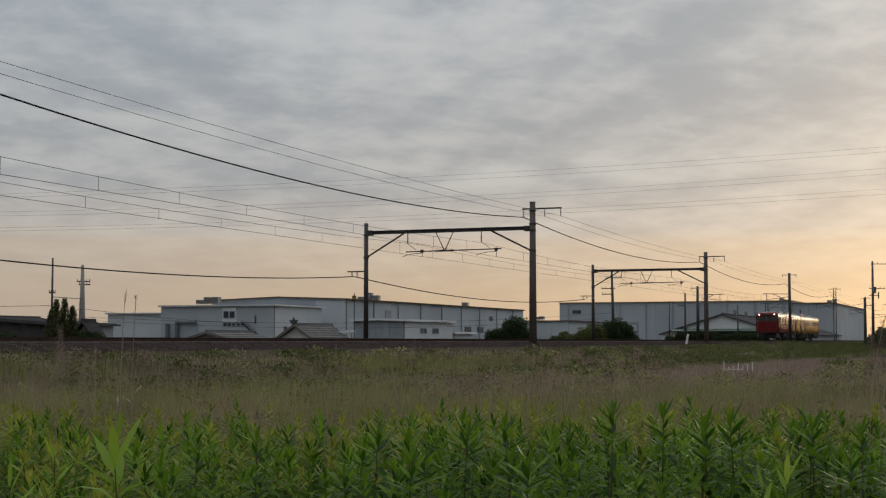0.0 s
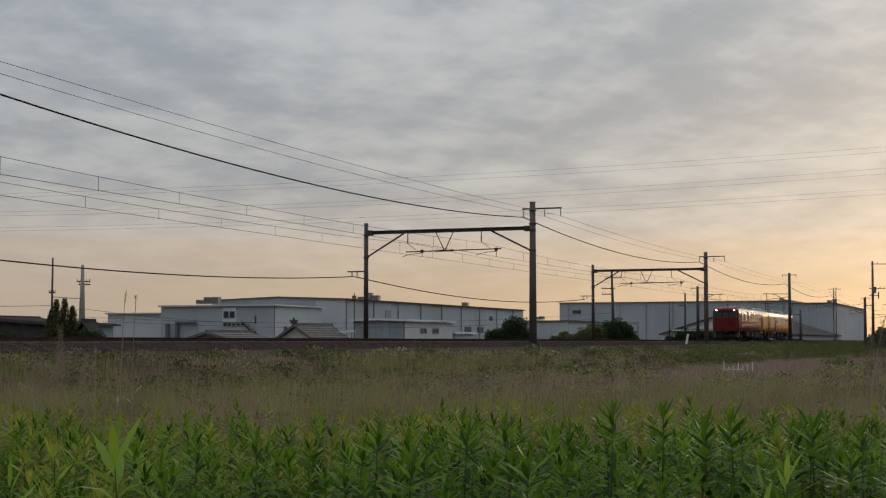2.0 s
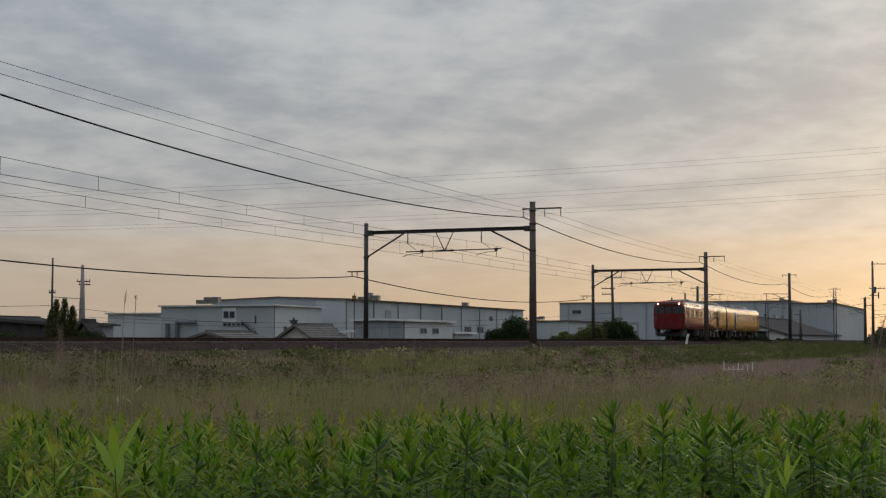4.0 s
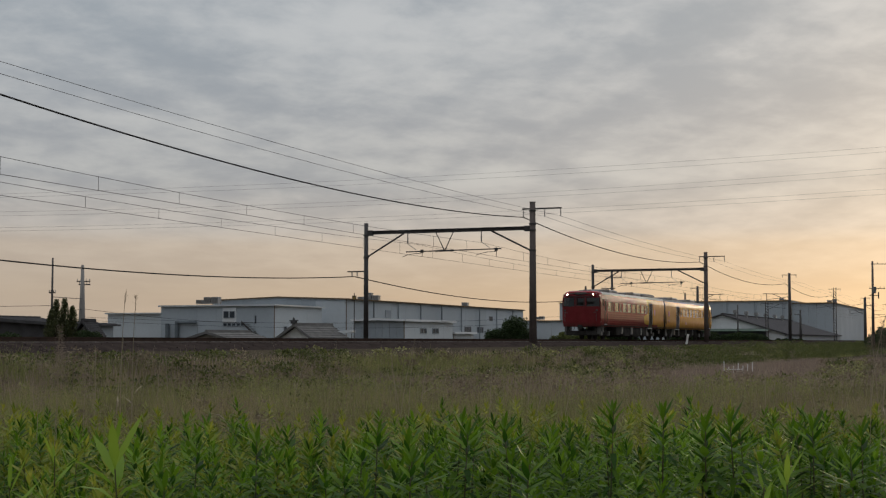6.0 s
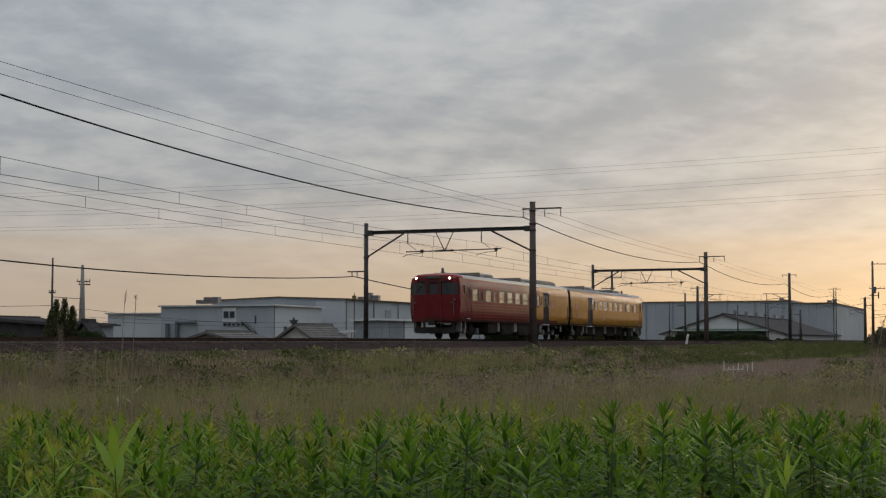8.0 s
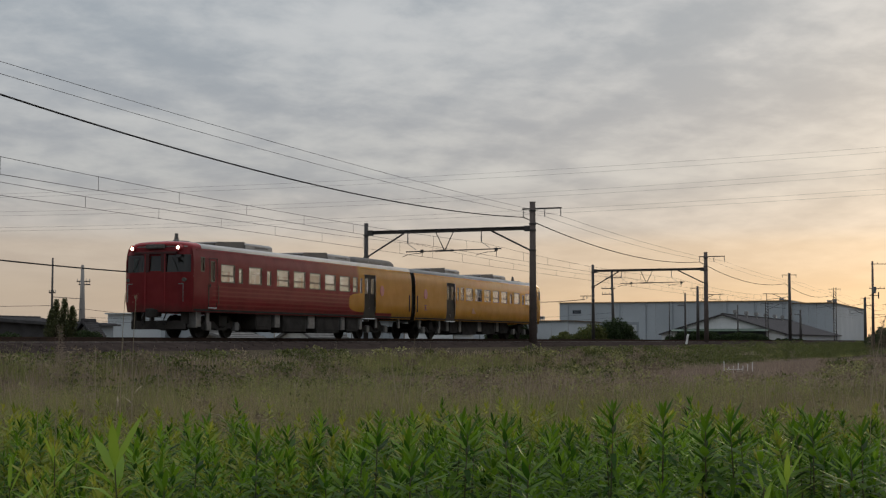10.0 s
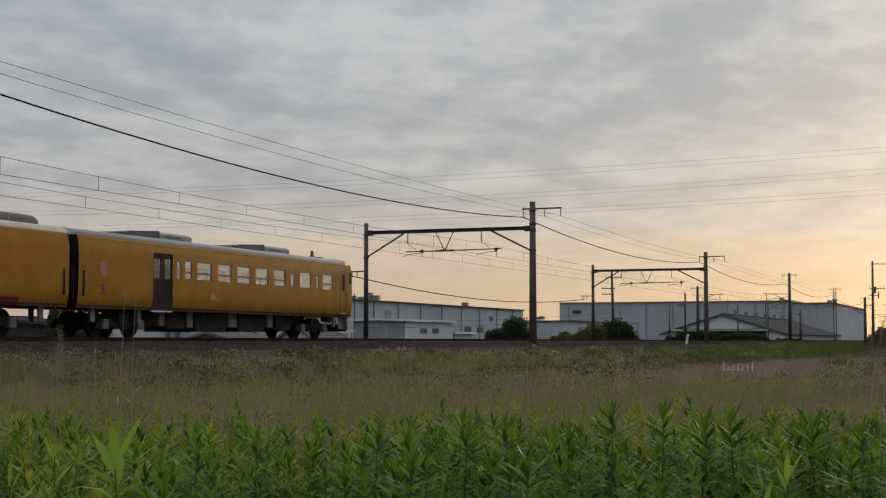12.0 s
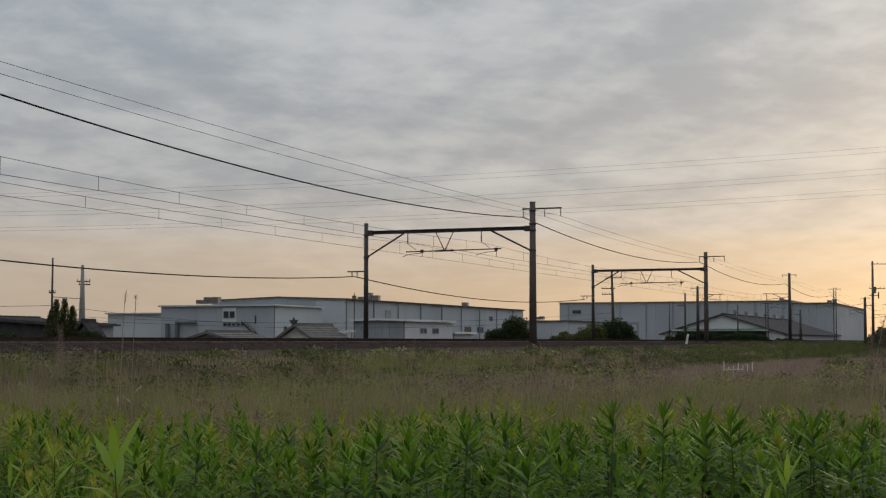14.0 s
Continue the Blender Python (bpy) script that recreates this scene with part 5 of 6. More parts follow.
def gable_house(label, s0, s1, l0, l1, eave, peak, roof, wall, name="house", tiles=True, group="houses", ridge_vents=0):
    """A house whose gable end faces back along the line."""
    t = thing(name, label, name, TRACK, group)
    mid = (l0 + l1) / 2
    o = 0.5
    bm = B()
    prism(bm, [(l0, 0), (l1, 0), (l1, eave), (mid, peak - 0.1), (l0, eave)], "x", s0, s0 + 0.2)
    part("gable_wall", bm, wall, t)
    bm = B()
    box(bm, s0 + 0.2, s1, l0, l0 + 0.2, 0, eave)
    box(bm, s0 + 0.2, s1, l1 - 0.2, l1, 0, eave)
    box(bm, s1 - 0.2, s1, l0 + 0.2, l1 - 0.2, 0, eave)
    part("wall", bm, M["siding_grey"], t)
    k = (peak - eave) / (mid - l0)
    for sgn in (-1, 1):
        edge = l0 - o if sgn < 0 else l1 + o
        ez = eave - k * o
        bm = B()
        prism(bm, [(edge, ez), (mid, peak), (mid, peak + 0.16), (edge, ez + 0.16)], "x", s0 - o, s1 + o)
        r = part("roof_slope", bm, roof, t)
        if tiles:
            n = 9
            for i in range(n):
                q = (i + 0.5) / n
                y, z = edge + (mid - edge) * q, ez + (peak - ez) * q + 0.16
                b2 = B()
                rod(b2, (s0 - o - 0.02, y, z), (s1 + o, y, z), 0.07, 0.07, 5)
                part("tile_course", b2, roof, r)
        b2 = B()
        prism(b2, [(edge, ez - 0.05), (mid, peak - 0.05), (mid, peak + 0.22), (edge, ez + 0.22)], "x", s0 - o - 0.1, s0 - o - 0.005)
        part("bargeboard", b2, roof if tiles else M["tile"], r)
    bm = B()
    box(bm, s0 - o - 0.05, s1 + o, mid - 0.16, mid + 0.16, peak + 0.05, peak + 0.36, 0.05)
    part("ridge_cap", bm, roof, t)
    for i in range(ridge_vents):
        bm = B()
        s = s0 + (s1 - s0) * (i + 0.6) / (ridge_vents + 0.5)
        rod(bm, (s, mid - 1.2, peak - 0.5), (s, mid - 1.2, peak + 0.5), 0.35, 0.3, 10)
        rod(bm, (s, mid - 1.2, peak + 0.5), (s, mid - 1.2, peak + 1.1), 0.55, 0.4, 10)
        part("roof_vent", bm, M["steel_grey"], t)
    return t


def make_houses():
    old = gable_house("traditional house with dark tiled gable roof and ridge ornament", 126, 133.5, 62.5, 67.6, 1.45, 3.15, M["tile_grey"], M["white"])
    bm = B()
    box(bm, 125.3, 125.75, 64.8, 65.3, 3.4, 3.62, 0.03)
    box(bm, 125.36, 125.7, 64.62, 65.48, 3.62, 3.74, 0.03)
    rod(bm, (125.52, 65.05, 3.74), (125.52, 65.05, 4.05), 0.16, 0.03, 8)
    part("ridge_ornament", bm, M["tile"], old, "dark ridge-end ornament")
    gable_house("low house with a broad dark tiled roof", 128, 136, 70.4, 81.6, 0.9, 2.5, M["tile_grey"], M["plaster"])
    gable_house("dark weathered house with a low tiled roof", 108, 108.9, 76.0, 77.5, 2.5, 3.35, M["tile"], M["plaster"])
    gable_house("long dark barn with a low roof", 107, 116, 79.3, 97, 3.15, 3.75, M["tile"], M["tile"], "barn")
    shed = gable_house("white-gabled shed with a long dark roof and ridge vents", 287, 385, 41.2, 65.6, 3.1, 6.9, M["tile"], M["siding_white"], "shed", False, "sheds", 7)
    # flat dark slab on the solid gable paints the shade inside the doorway
    bm = B()
    box(bm, 286.84, 286.98, 44.8, 62.4, 2.1, 3.9)
    part("doorway", bm, M["window_dark"], shed, "dark slab standing in for the shaded doorway under the gable")
    bm = B()
    prism(bm, [(286.8, 4.15), (286.8, 3.95), (284.6, 3.62), (284.6, 3.72)], "y", 44.1, 63.2)
    part("awning", bm, M["awning"], shed, "dull green awning over the doorway")
    for l in (44.4, 50.4, 56.6, 62.9):
        bm = B()
        rod(bm, (284.75, l, 0.2), (284.75, l, 3.66), 0.07, 0.07, 6)
        part("awning_post", bm, M["steel_grey"], shed)
    # open carport with a white roof beside the old house
    t = thing("carport", "low open carport with a bright white roof", "carport", pose(-10.25, 150, 0.3))
    bm = B()
    prism(bm, [(-1.0, 2.15), (1.0, 2.3), (1.0, 2.55), (-1.0, 2.4)], "y", -2.2, 2.2)
    part("roof", bm, M["siding_white"], t)
    for x in (-0.9, 0.9):
        for y in (-2.0, 2.0):
            bm = B()
            rod(bm, (x, y, 0), (x, y, 2.2), 0.05, 0.05, 8)
            part("post", bm, M["steel_grey"], t)
    t = thing("low_wall", "long pale concrete boundary wall behind the tracks", "wall", TRACK)
    for i in range(40):
        bm = B()
        box(bm, 40 + 3.0 * i, 42.96 + 3.0 * i, 44.0, 44.15, 0.2, 1.72)
        part("wall_slab", bm, M["siding_white"], t)


# ---- poles and signs ----
def utility_pole(s_or_xy, h, r, label, arms=(), material="pole_concrete", lean=0.0, box_z=0.0, tip=0.55):
    x, y = s_or_xy
    t = thing("utility_pole", label, "utility pole", pose(x, y, 0, 0, lean, 0), "utility poles")
    bm = B()
    rod(bm, (0, 0, 0.0), (0, 0, h), r, r * tip, 12)
    part("pole", bm, M[material], t, "", True)
    for z, w, off in arms:
        bm = B()
        box(bm, off - w / 2, off + w / 2, -0.05, 0.05, z - 0.05, z + 0.05)
        arm = part("crossarm", bm, M["steel_dark"], t)
        for q in (-0.45, -0.2, 0.2, 0.45):
            b2 = B()
            insulator(b2, (off + q * w, 0, z + 0.05), (off + q * w, 0, z + 0.26), 0.05)
            part("insulator", b2, M["insulator"], arm)
    if box_z:
        bm = B()
        rod(bm, (0.0, -0.55, box_z), (0.0, -0.55, box_z + 0.9), 0.32, 0.32, 14)
        rod(bm, (0.0, -0.3, box_z + 0.4), (0, 0, box_z + 0.4), 0.06)
        part("transformer", bm, M["steel_grey"], t)
        bm = B()
        box(bm, -0.5, 0.9, -0.1, 0.1, box_z - 0.3, box_z - 0.2)
        rod(bm, (0.8, 0, box_z - 0.7), (0.8, 0, box_z + 0.2), 0.08)
        part("switch_bracket", bm, M["steel_dark"], t)
    return t


def far_wire(name, label, pts, r, sag=0.0):
    bm = B()
    for a, b in zip(pts, pts[1:]):
        tube(bm, sag_pts(a, b, sag, 16), r, 5)
    ob = new(name, mesh_of(bm, name, M["wire"], True))
    return tagged(ob, label, "power line", "power lines")


def make_poles():
    utility_pole((-35.26, 130), 9.2, 0.14, "slim dark utility pole behind the tracks", ((6.05, 0.6, 0.0),), "steel_dark")
    utility_pole((-34.55, 138), 9.0, 0.45, "pale tapered concrete utility pole with crossarms", ((7.4, 1.3, 0.1), (7.1, 1.1, 0.2)), "concrete_pale", tip=0.3)
    bm = B()
    tube(bm, sag_pts((-35.26, 130, 5.7), (-34.55, 138, 5.75), 0.02, 4), 0.035, 5)
    tagged(new("tie_rod", mesh_of(bm, "tie_rod", M["steel_dark"])), "thin dark tie rod between two poles", "tie rod")
    utility_pole((21.1, 178), 10.25, 0.24, "leaning dark utility pole with several crossarms", ((9.5, 2.0, 0.2), (8.2, 1.7, -0.5), (7.5, 1.4, -0.6)), "steel_dark", -1.3)
    utility_pole((31.4, 200), 7.2, 0.09, "thin grey pole beside the warehouse", (), "steel_dark")
    utility_pole((33.6, 200), 8.4, 0.20, "short dark pole near the tracks", ((6.6, 0.9, -0.6),), "steel_dark")
    utility_pole((51.1, 250), 8.0, 0.17, "short dark pole by the white shed", (), "steel_dark")
    utility_pole((57.0, 230), 6.7, 0.26, "stout dark pole with a lamp head", ((5.9, 0.9, -0.5),), "steel_dark")
    utility_pole((59.6, 200), 12.8, 0.24, "roadside utility pole with transformer and switch gear", ((12.4, 3.0, 1.3), (9.0, 2.2, 0.6)), "pole_concrete", 0.4, 8.3)
    utility_pole((67.2, 230), 8.5, 0.16, "thin dark pole in the reeds", ((7.4, 1.4, 0.7),), "steel_dark")
    # warning sign beside the far pole
    x, y = -6.65, 108
    t = thing("track_sign", "small square dark and amber sign on a thin post", "sign", pose(x, y, 0))
    bm = B()
    rod(bm, (0, 0, 1.0), (0, 0, 5.3), 0.035)
    part("post", bm, M["steel_dark"], t)
    bm = B()
    box(bm, -0.16, 0.16, -0.03, 0.03, 4.75, 5.1, 0.01)
    p = part("plate", bm, M["eave"], t)
    bm = B()
    box(bm, -0.07, 0.07, -0.045, -0.031, 4.83, 5.0)
    part("mark", bm, M["sign_yellow"], p)
    # far lines across the sky
    for a, m0, b in ((52.9, 59.3, 69.4), (51.7, 57.6, 67.6), (46.6, 51.7, 61.9), (45.2, 50.2, 59.9), (41.1, 45.8, 54.6), (39.9, 44.4, 52.8)):
        c1, c2 = (b - a) / 308, ((a + b) / 2 - m0) / 154 ** 2
        bm = B()
        tube(bm, [(x, 500, m0 + c1 * x + c2 * x * x) for x in range(-330, 331, 22)], 0.03, 5)
        tagged(new("power_line", mesh_of(bm, "power_line", M["wire_thin"], True)), "very thin distant power line across the sky", "power line", "power lines")
    for x, tops in ((-330, 1), (330, 1)):
        t = thing("pylon", "tall grey lattice pylon carrying the distant power lines", "pylon", pose(x, 500, 0), "pylons")
        top = 92 if x > 0 else 58
        for sx in (-1, 1):
            for sy in (-1, 1):
                bm = B()
                rod(bm, (sx * 4, sy * 4, 0), (sx * 0.6, sy * 0.6, top), 0.2, 0.1, 6)
                part("leg", bm, M["steel_grey"], t)
        for k in range(9):
            q0, q1 = k / 9, (k + 1) / 9
            w0, w1 = 4 - 3.4 * q0, 4 - 3.4 * q1
            bm = B()
            for sx in (-1, 1):
                rod(bm, (-w0, sx * w0, top * q0), (w1, sx * w1, top * q1), 0.08, 0.08, 5)
                rod(bm, (sx * w0, -w0, top * q0), (sx * w1, w1, top * q1), 0.08, 0.08, 5)
            part("bracing", bm, M["steel_grey"], t)
    far_wire("service_wire", "thin service wire between the poles", [(-60, 120, 5.2), (-35.26, 130, 4.9), (-34.55, 138, 4.8), (-26, 200, 4.2)], 0.02, 0.3)
    far_wire("service_wire", "thin service wire between the poles", [(-60, 120, 3.2), (-34.55, 138, 4.0), (21.1, 178, 5.2)], 0.013, 0.9)
    far_wire("service_wire", "thin service wire between the poles", [(-60, 122, 3.4), (-34.55, 138, 3.7), (21.1, 178, 4.6)], 0.013, 1.0)
    # pipe frame left in the field
    t = thing("pipe_frame", "small white pipe frame standing in the grass", "frame", pose(14.75, 72, 0, 0, 0, 12))
    for k in range(7):
        bm = B()
        h = (0.68, 0.42, 0.45, 0.62, 0.46, 0.55, 0.66)[k]
        rod(bm, (-0.8 + 0.26 * k, 0.02 * k, -0.05), (-0.8 + 0.26 * k, 0.02 * k, h), 0.024)
        part("upright", bm, M["white"], t)
    for z in (0.18, 0.3):
        bm = B()
        rod(bm, (-0.8, 0, z), (0.24, 0.08, z), 0.018)
        part("rail", bm, M["white"], t)
    # white marker post at the foot of the bank
    t = thing("marker_post", "short leaning white marker post on the bank", "marker post", pose(20.5, 121.5, 1.55, 0, 10, 0))
    bm = B()
    box(bm, -0.08, 0.08, -0.08, 0.08, -0.2, 0.75, 0.02)
    part("post", bm, M["white"], t)


# ---- plants ----
def leaf(v, f, base, out, length, width, droop, rng):
    """One lance leaf that arches over: a wedge, a strip and a tip."""
    side = Vector((-out.y, out.x, 0)).normalized() * width
    k = len(v)
    up = Vector((0, 0, 1))

    def at(q):
        return base + out * length * q + up * (length * (0.20 * q - (0.12 + droop * 0.75) * q * q))
    p1, p2 = at(0.30), at(0.66)
    v += [base, p1 + side, p1 - side, p2 + side * 0.85 - up * 0.003, p2 - side * 0.85 - up * 0.003, at(1.0)]
    f += [(k, k + 1, k + 2), (k + 1, k + 3, k + 4, k + 2), (k + 3, k + 5, k + 4)]


def weed_mesh(rng, height, leaves, size, wide=(0.075, 0.115), rise=0.18):
    """Stem and leaves of one goldenrod-like weed, as two sets of verts and faces."""
    v, f = [], []
    lean = Vector((rng.uniform(-0.12, 0.12), rng.uniform(-0.12, 0.12), 0))
    for i in range(leaves):
        q = (i + rng.random()) / leaves
        z = height * (0.28 + 0.72 * q ** 0.8)
        a = i * 2.4 + rng.uniform(-0.4, 0.4)
        el = rise + 0.95 * max(0, (q - 0.78) / 0.22) ** 1.6
        out = Vector((math.cos(a), math.sin(a), math.tan(min(el, 1.25)))).normalized()
        ln = size * rng.uniform(0.75, 1.2) * (1.0 if q < 0.8 else 1.0 - 1.9 * (q - 0.8))
        leaf(v, f, Vector((0, 0, z)) + lean * (z / height), out, ln, ln * rng.uniform(*wide), rng.uniform(0.25, 0.95) if q < 0.8 else rng.uniform(-0.05, 0.2), rng)
    sv, sf = [], []
    n = 4
    for j in range(4):
        z = height * j / 3
        r = 0.007 * (1 - 0.7 * j / 3)
        for k in range(n):
            sv.append(Vector((r * math.cos(k * math.pi / 2), r * math.sin(k * math.pi / 2), z)) + lean * (z / height))
    for j in range(3):
        for k in range(n):
            sf.append((j * n + k, j * n + (k + 1) % n, (j + 1) * n + (k + 1) % n, (j + 1) * n + k))
    return v, f, sv, sf


def data(name, v, f, material):
    me = bpy.data.meshes.new(name)
    me.from_pydata([tuple(p) for p in v], [], f)
    me.materials.append(material)
    me.update()
    return me


def half_w(y):
    return 0.325 * y + 0.5


def make_weeds():
    rng = random.Random(11)
    kinds = []
    for k in range(10):
        h = 0.92 + 0.30 * rng.random()
        v, f, sv, sf = weed_mesh(rng, h, 100, rng.uniform(0.11, 0.145))
        kinds.append((data("leaves", v, f, M["weed_gold" if k in (3, 7) else "weed"]), data("stem", sv, sf, M["weed_stem"]), v, f, sv, sf))
    # single plants of the front rows
    n = 0
    while n < 250:
        y = 4.6 + 4.6 * rng.random() ** 0.8
        x = rng.uniform(-half_w(y), half_w(y))
        lv, st = rng.choice(kinds)[:2]
        t = thing("weed", "tall leafy green weed with narrow leaves in the field", "weed", None, "weeds of the front rows")
        t.matrix_world = pose(x, y, -0.02, rng.uniform(-5, 5), rng.uniform(-5, 5), rng.uniform(0, 360)) @ Matrix.Scale(rng.uniform(0.76, 1.04), 4)
        for nm, me in (("leaves", lv), ("stem", st)):
            o = new(nm, me)
            o.parent = t
        n += 1

    # plants that stand out above the rows, with bare dark stems
    r = random.Random(77)
    spots = [(0.66, 6.1, 1.42), (0.93, 6.3, 1.40), (1.09, 6.1, 1.37), (1.30, 6.2, 1.38), (1.62, 6.3, 1.35), (0.36, 6.4, 1.33), (0.05, 6.6, 1.30), (1.86, 6.4, 1.32), (-0.85, 6.5, 1.27), (-0.35, 6.6, 1.30)]
    spots += [(r.uniform(-0.2, 2.1), r.uniform(5.6, 7.2), r.uniform(1.2, 1.34)) for i in range(16)] + [(r.uniform(-2.1, -0.2), r.uniform(5.6, 7.0), r.uniform(1.1, 1.24)) for i in range(8)]
    for i, (x, y, h) in enumerate(spots):
        v, f, sv, sf = weed_mesh(random.Random(500 + i), h, 100, r.uniform(0.13, 0.16))
        t = thing("weed", "tall dark-stemmed weed with whorls of drooping green leaves", "weed", pose(x, y, -0.02), "tall weeds")
        for nm, me in (("leaves", data("leaves", v, f, M["weed"])), ("stem", data("stem", sv, sf, M["weed_stem"]))):
            o = new(nm, me)
            o.parent = t

    # broad pale plants at the very front
    for i, (x, y, h, n, sz) in enumerate(((-1.12, 5.35, 1.32, 40, 0.29), (-1.46, 5.3, 1.20, 28, 0.2), (1.30, 5.4, 1.25, 32, 0.2), (1.05, 5.2, 1.2, 28, 0.18), (-1.7, 6.4, 1.22, 30, 0.2))):
        v, f, sv, sf = weed_mesh(random.Random(90 + i), h, n, sz, (0.055, 0.08), 0.42)
        t = thing("weed", "broad pale yellow-green weed among darker ones", "weed", pose(x, y, -0.02), "pale weeds")
        for nm, me in (("leaves", data("leaves", v, f, M["weed_pale"])), ("stem", data("stem", sv, sf, M["weed_stem"]))):
            o = new(nm, me)
            o.parent = t

    # the mass behind them
    def mass(name, label, count, y0, y1, material, hs, seed, lift=0.0, where=None):
        r = random.Random(seed)
        v, f = [], []
        for i in range(count):
            y = y0 + (y1 - y0) * r.random() ** 0.9
            x = r.uniform(-half_w(y), half_w(y))
            if (where and not where(x, y, r)) or rail_xy(x, y)[1] > 18.5:
                continue
            kv, kf = r.choice(kinds)[2:4]
            m = pose(x, y, lift, r.uniform(-6, 6), r.uniform(-6, 6), r.uniform(0, 360)) @ Matrix.Scale(r.uniform(*hs), 4)
            k = len(v)
            v += [m @ p for p in kv]
            f += [tuple(q + k for q in t) for t in kf]
        ob = new(name, data(name, v, f, material))
        tagged(ob, label, "weeds", kind="stuff")

    mass("weed_thicket", "dense green weeds filling the near field", 1050, 5.6, 12.4, M["weed"], (0.55, 1.04), 21)
    mass("yellow_weed_thicket", "yellow-green weed tops behind the front rows", 1150, 6.4, 15.5, M["weed_gold"], (0.66, 0.98), 22,
         where=lambda x, y, r: noise.noise((x * 0.5, y * 0.5, 3)) > (-0.15 if y > 11 else 0.08 + 0.25 * x))
    mass("scattered_weeds", "scattered green weeds among dry grass", 620, 13.0, 40.0, M["grass_green"], (0.45, 0.85), 23,
         where=lambda x, y, r: noise.noise((x * 0.25, y * 0.2, 9)) > 0.02)
    mass("low_weeds", "low yellow-green weeds scattered in the middle field", 420, 14.0, 46.0, M["weed_gold"], (0.3, 0.7), 24,
         where=lambda x, y, r: noise.noise((x * 0.3, y * 0.15, 4)) > 0.08)


def blades(name, label, material, count, spot, hmin, hmax, width, seed, cat="grass", lean=0.35):
    """Many bent blades: each a strip of two quads and a tip. spot(rng) gives x, y, ground height."""
    r = random.Random(seed)
    v, f = [], []
    for i in range(count):
        x, y, z = spot(r)
        h = r.uniform(hmin, hmax)
        a = r.uniform(0, 2 * math.pi)
        w = width * r.uniform(0.6, 1.4)
        dx, dy = math.cos(a) * w, math.sin(a) * w
        lx, ly = r.gauss(0, lean * 0.5) * h, r.gauss(0, lean * 0.5) * h
        k = len(v)
        v += [(x - dx, y - dy, z - 0.05), (x + dx, y + dy, z - 0.05), (x - dx * 0.8 + lx * 0.3, y - dy * 0.8 + ly * 0.3, z + h * 0.55), (x + dx * 0.8 + lx * 0.3, y + dy * 0.8 + ly * 0.3, z + h * 0.55), (x + lx, y + ly, z + h)]
        f += [(k, k + 1, k + 3, k + 2), (k + 2, k + 3, k + 4)]
    me = bpy.data.meshes.new(name)
    me.from_pydata(v, [], f)
    me.materials.append(material)
    me.update()
    return tagged(new(name, me), label, cat, kind="stuff")


def field_spot(y0, y1, power=1.0, keep=None):
    def spot(r):
        while True:
            y = y0 + (y1 - y0) * r.random() ** power
            x = r.uniform(-half_w(y), half_w(y))
            s, l = rail_xy(x, y)
            if l > 21.8 or (keep and not keep(x, y)):
                continue
            return x, y, ground_z(l)
    return spot


def bank_spot(s0, s1, l0, l1, keep=None):
    def spot(r):
        while True:
            s = s0 + (s1 - s0) * r.random() ** 1.2
            l = r.uniform(l0, l1)
            p = rail_pt(s, l)
            if abs(p.x) > half_w(p.y) + 1 or p.y < 12 or (keep and not keep(p.x, p.y)):
                continue
            return p.x, p.y, ground_z(l)
    return spot


def clump(rng, v, f, cx, cy, cz, r, h, n, size):
    """A leafy clump: small leaves on a lumpy shell."""
    for i in range(n):
        a, q = rng.uniform(0, 2 * math.pi), rng.random()
        rr = r * math.sqrt(rng.random()) * (1 - 0.55 * q)
        p = Vector((cx + rr * math.cos(a), cy + rr * math.sin(a), cz + h * q ** 0.8))
        d = Vector((rng.gauss(0, 1), rng.gauss(0, 1), rng.gauss(0.3, 0.8))).normalized() * size * rng.uniform(0.6, 1.3)
        w = d.cross(Vector((rng.gauss(0, 1), rng.gauss(0, 1), rng.gauss(0, 1)))).normalized() * size * 0.32
        k = len(v)
        v += [p, p + d * 0.5 + w, p + d, p + d * 0.5 - w]
        f.append((k, k + 1, k + 2, k + 3))


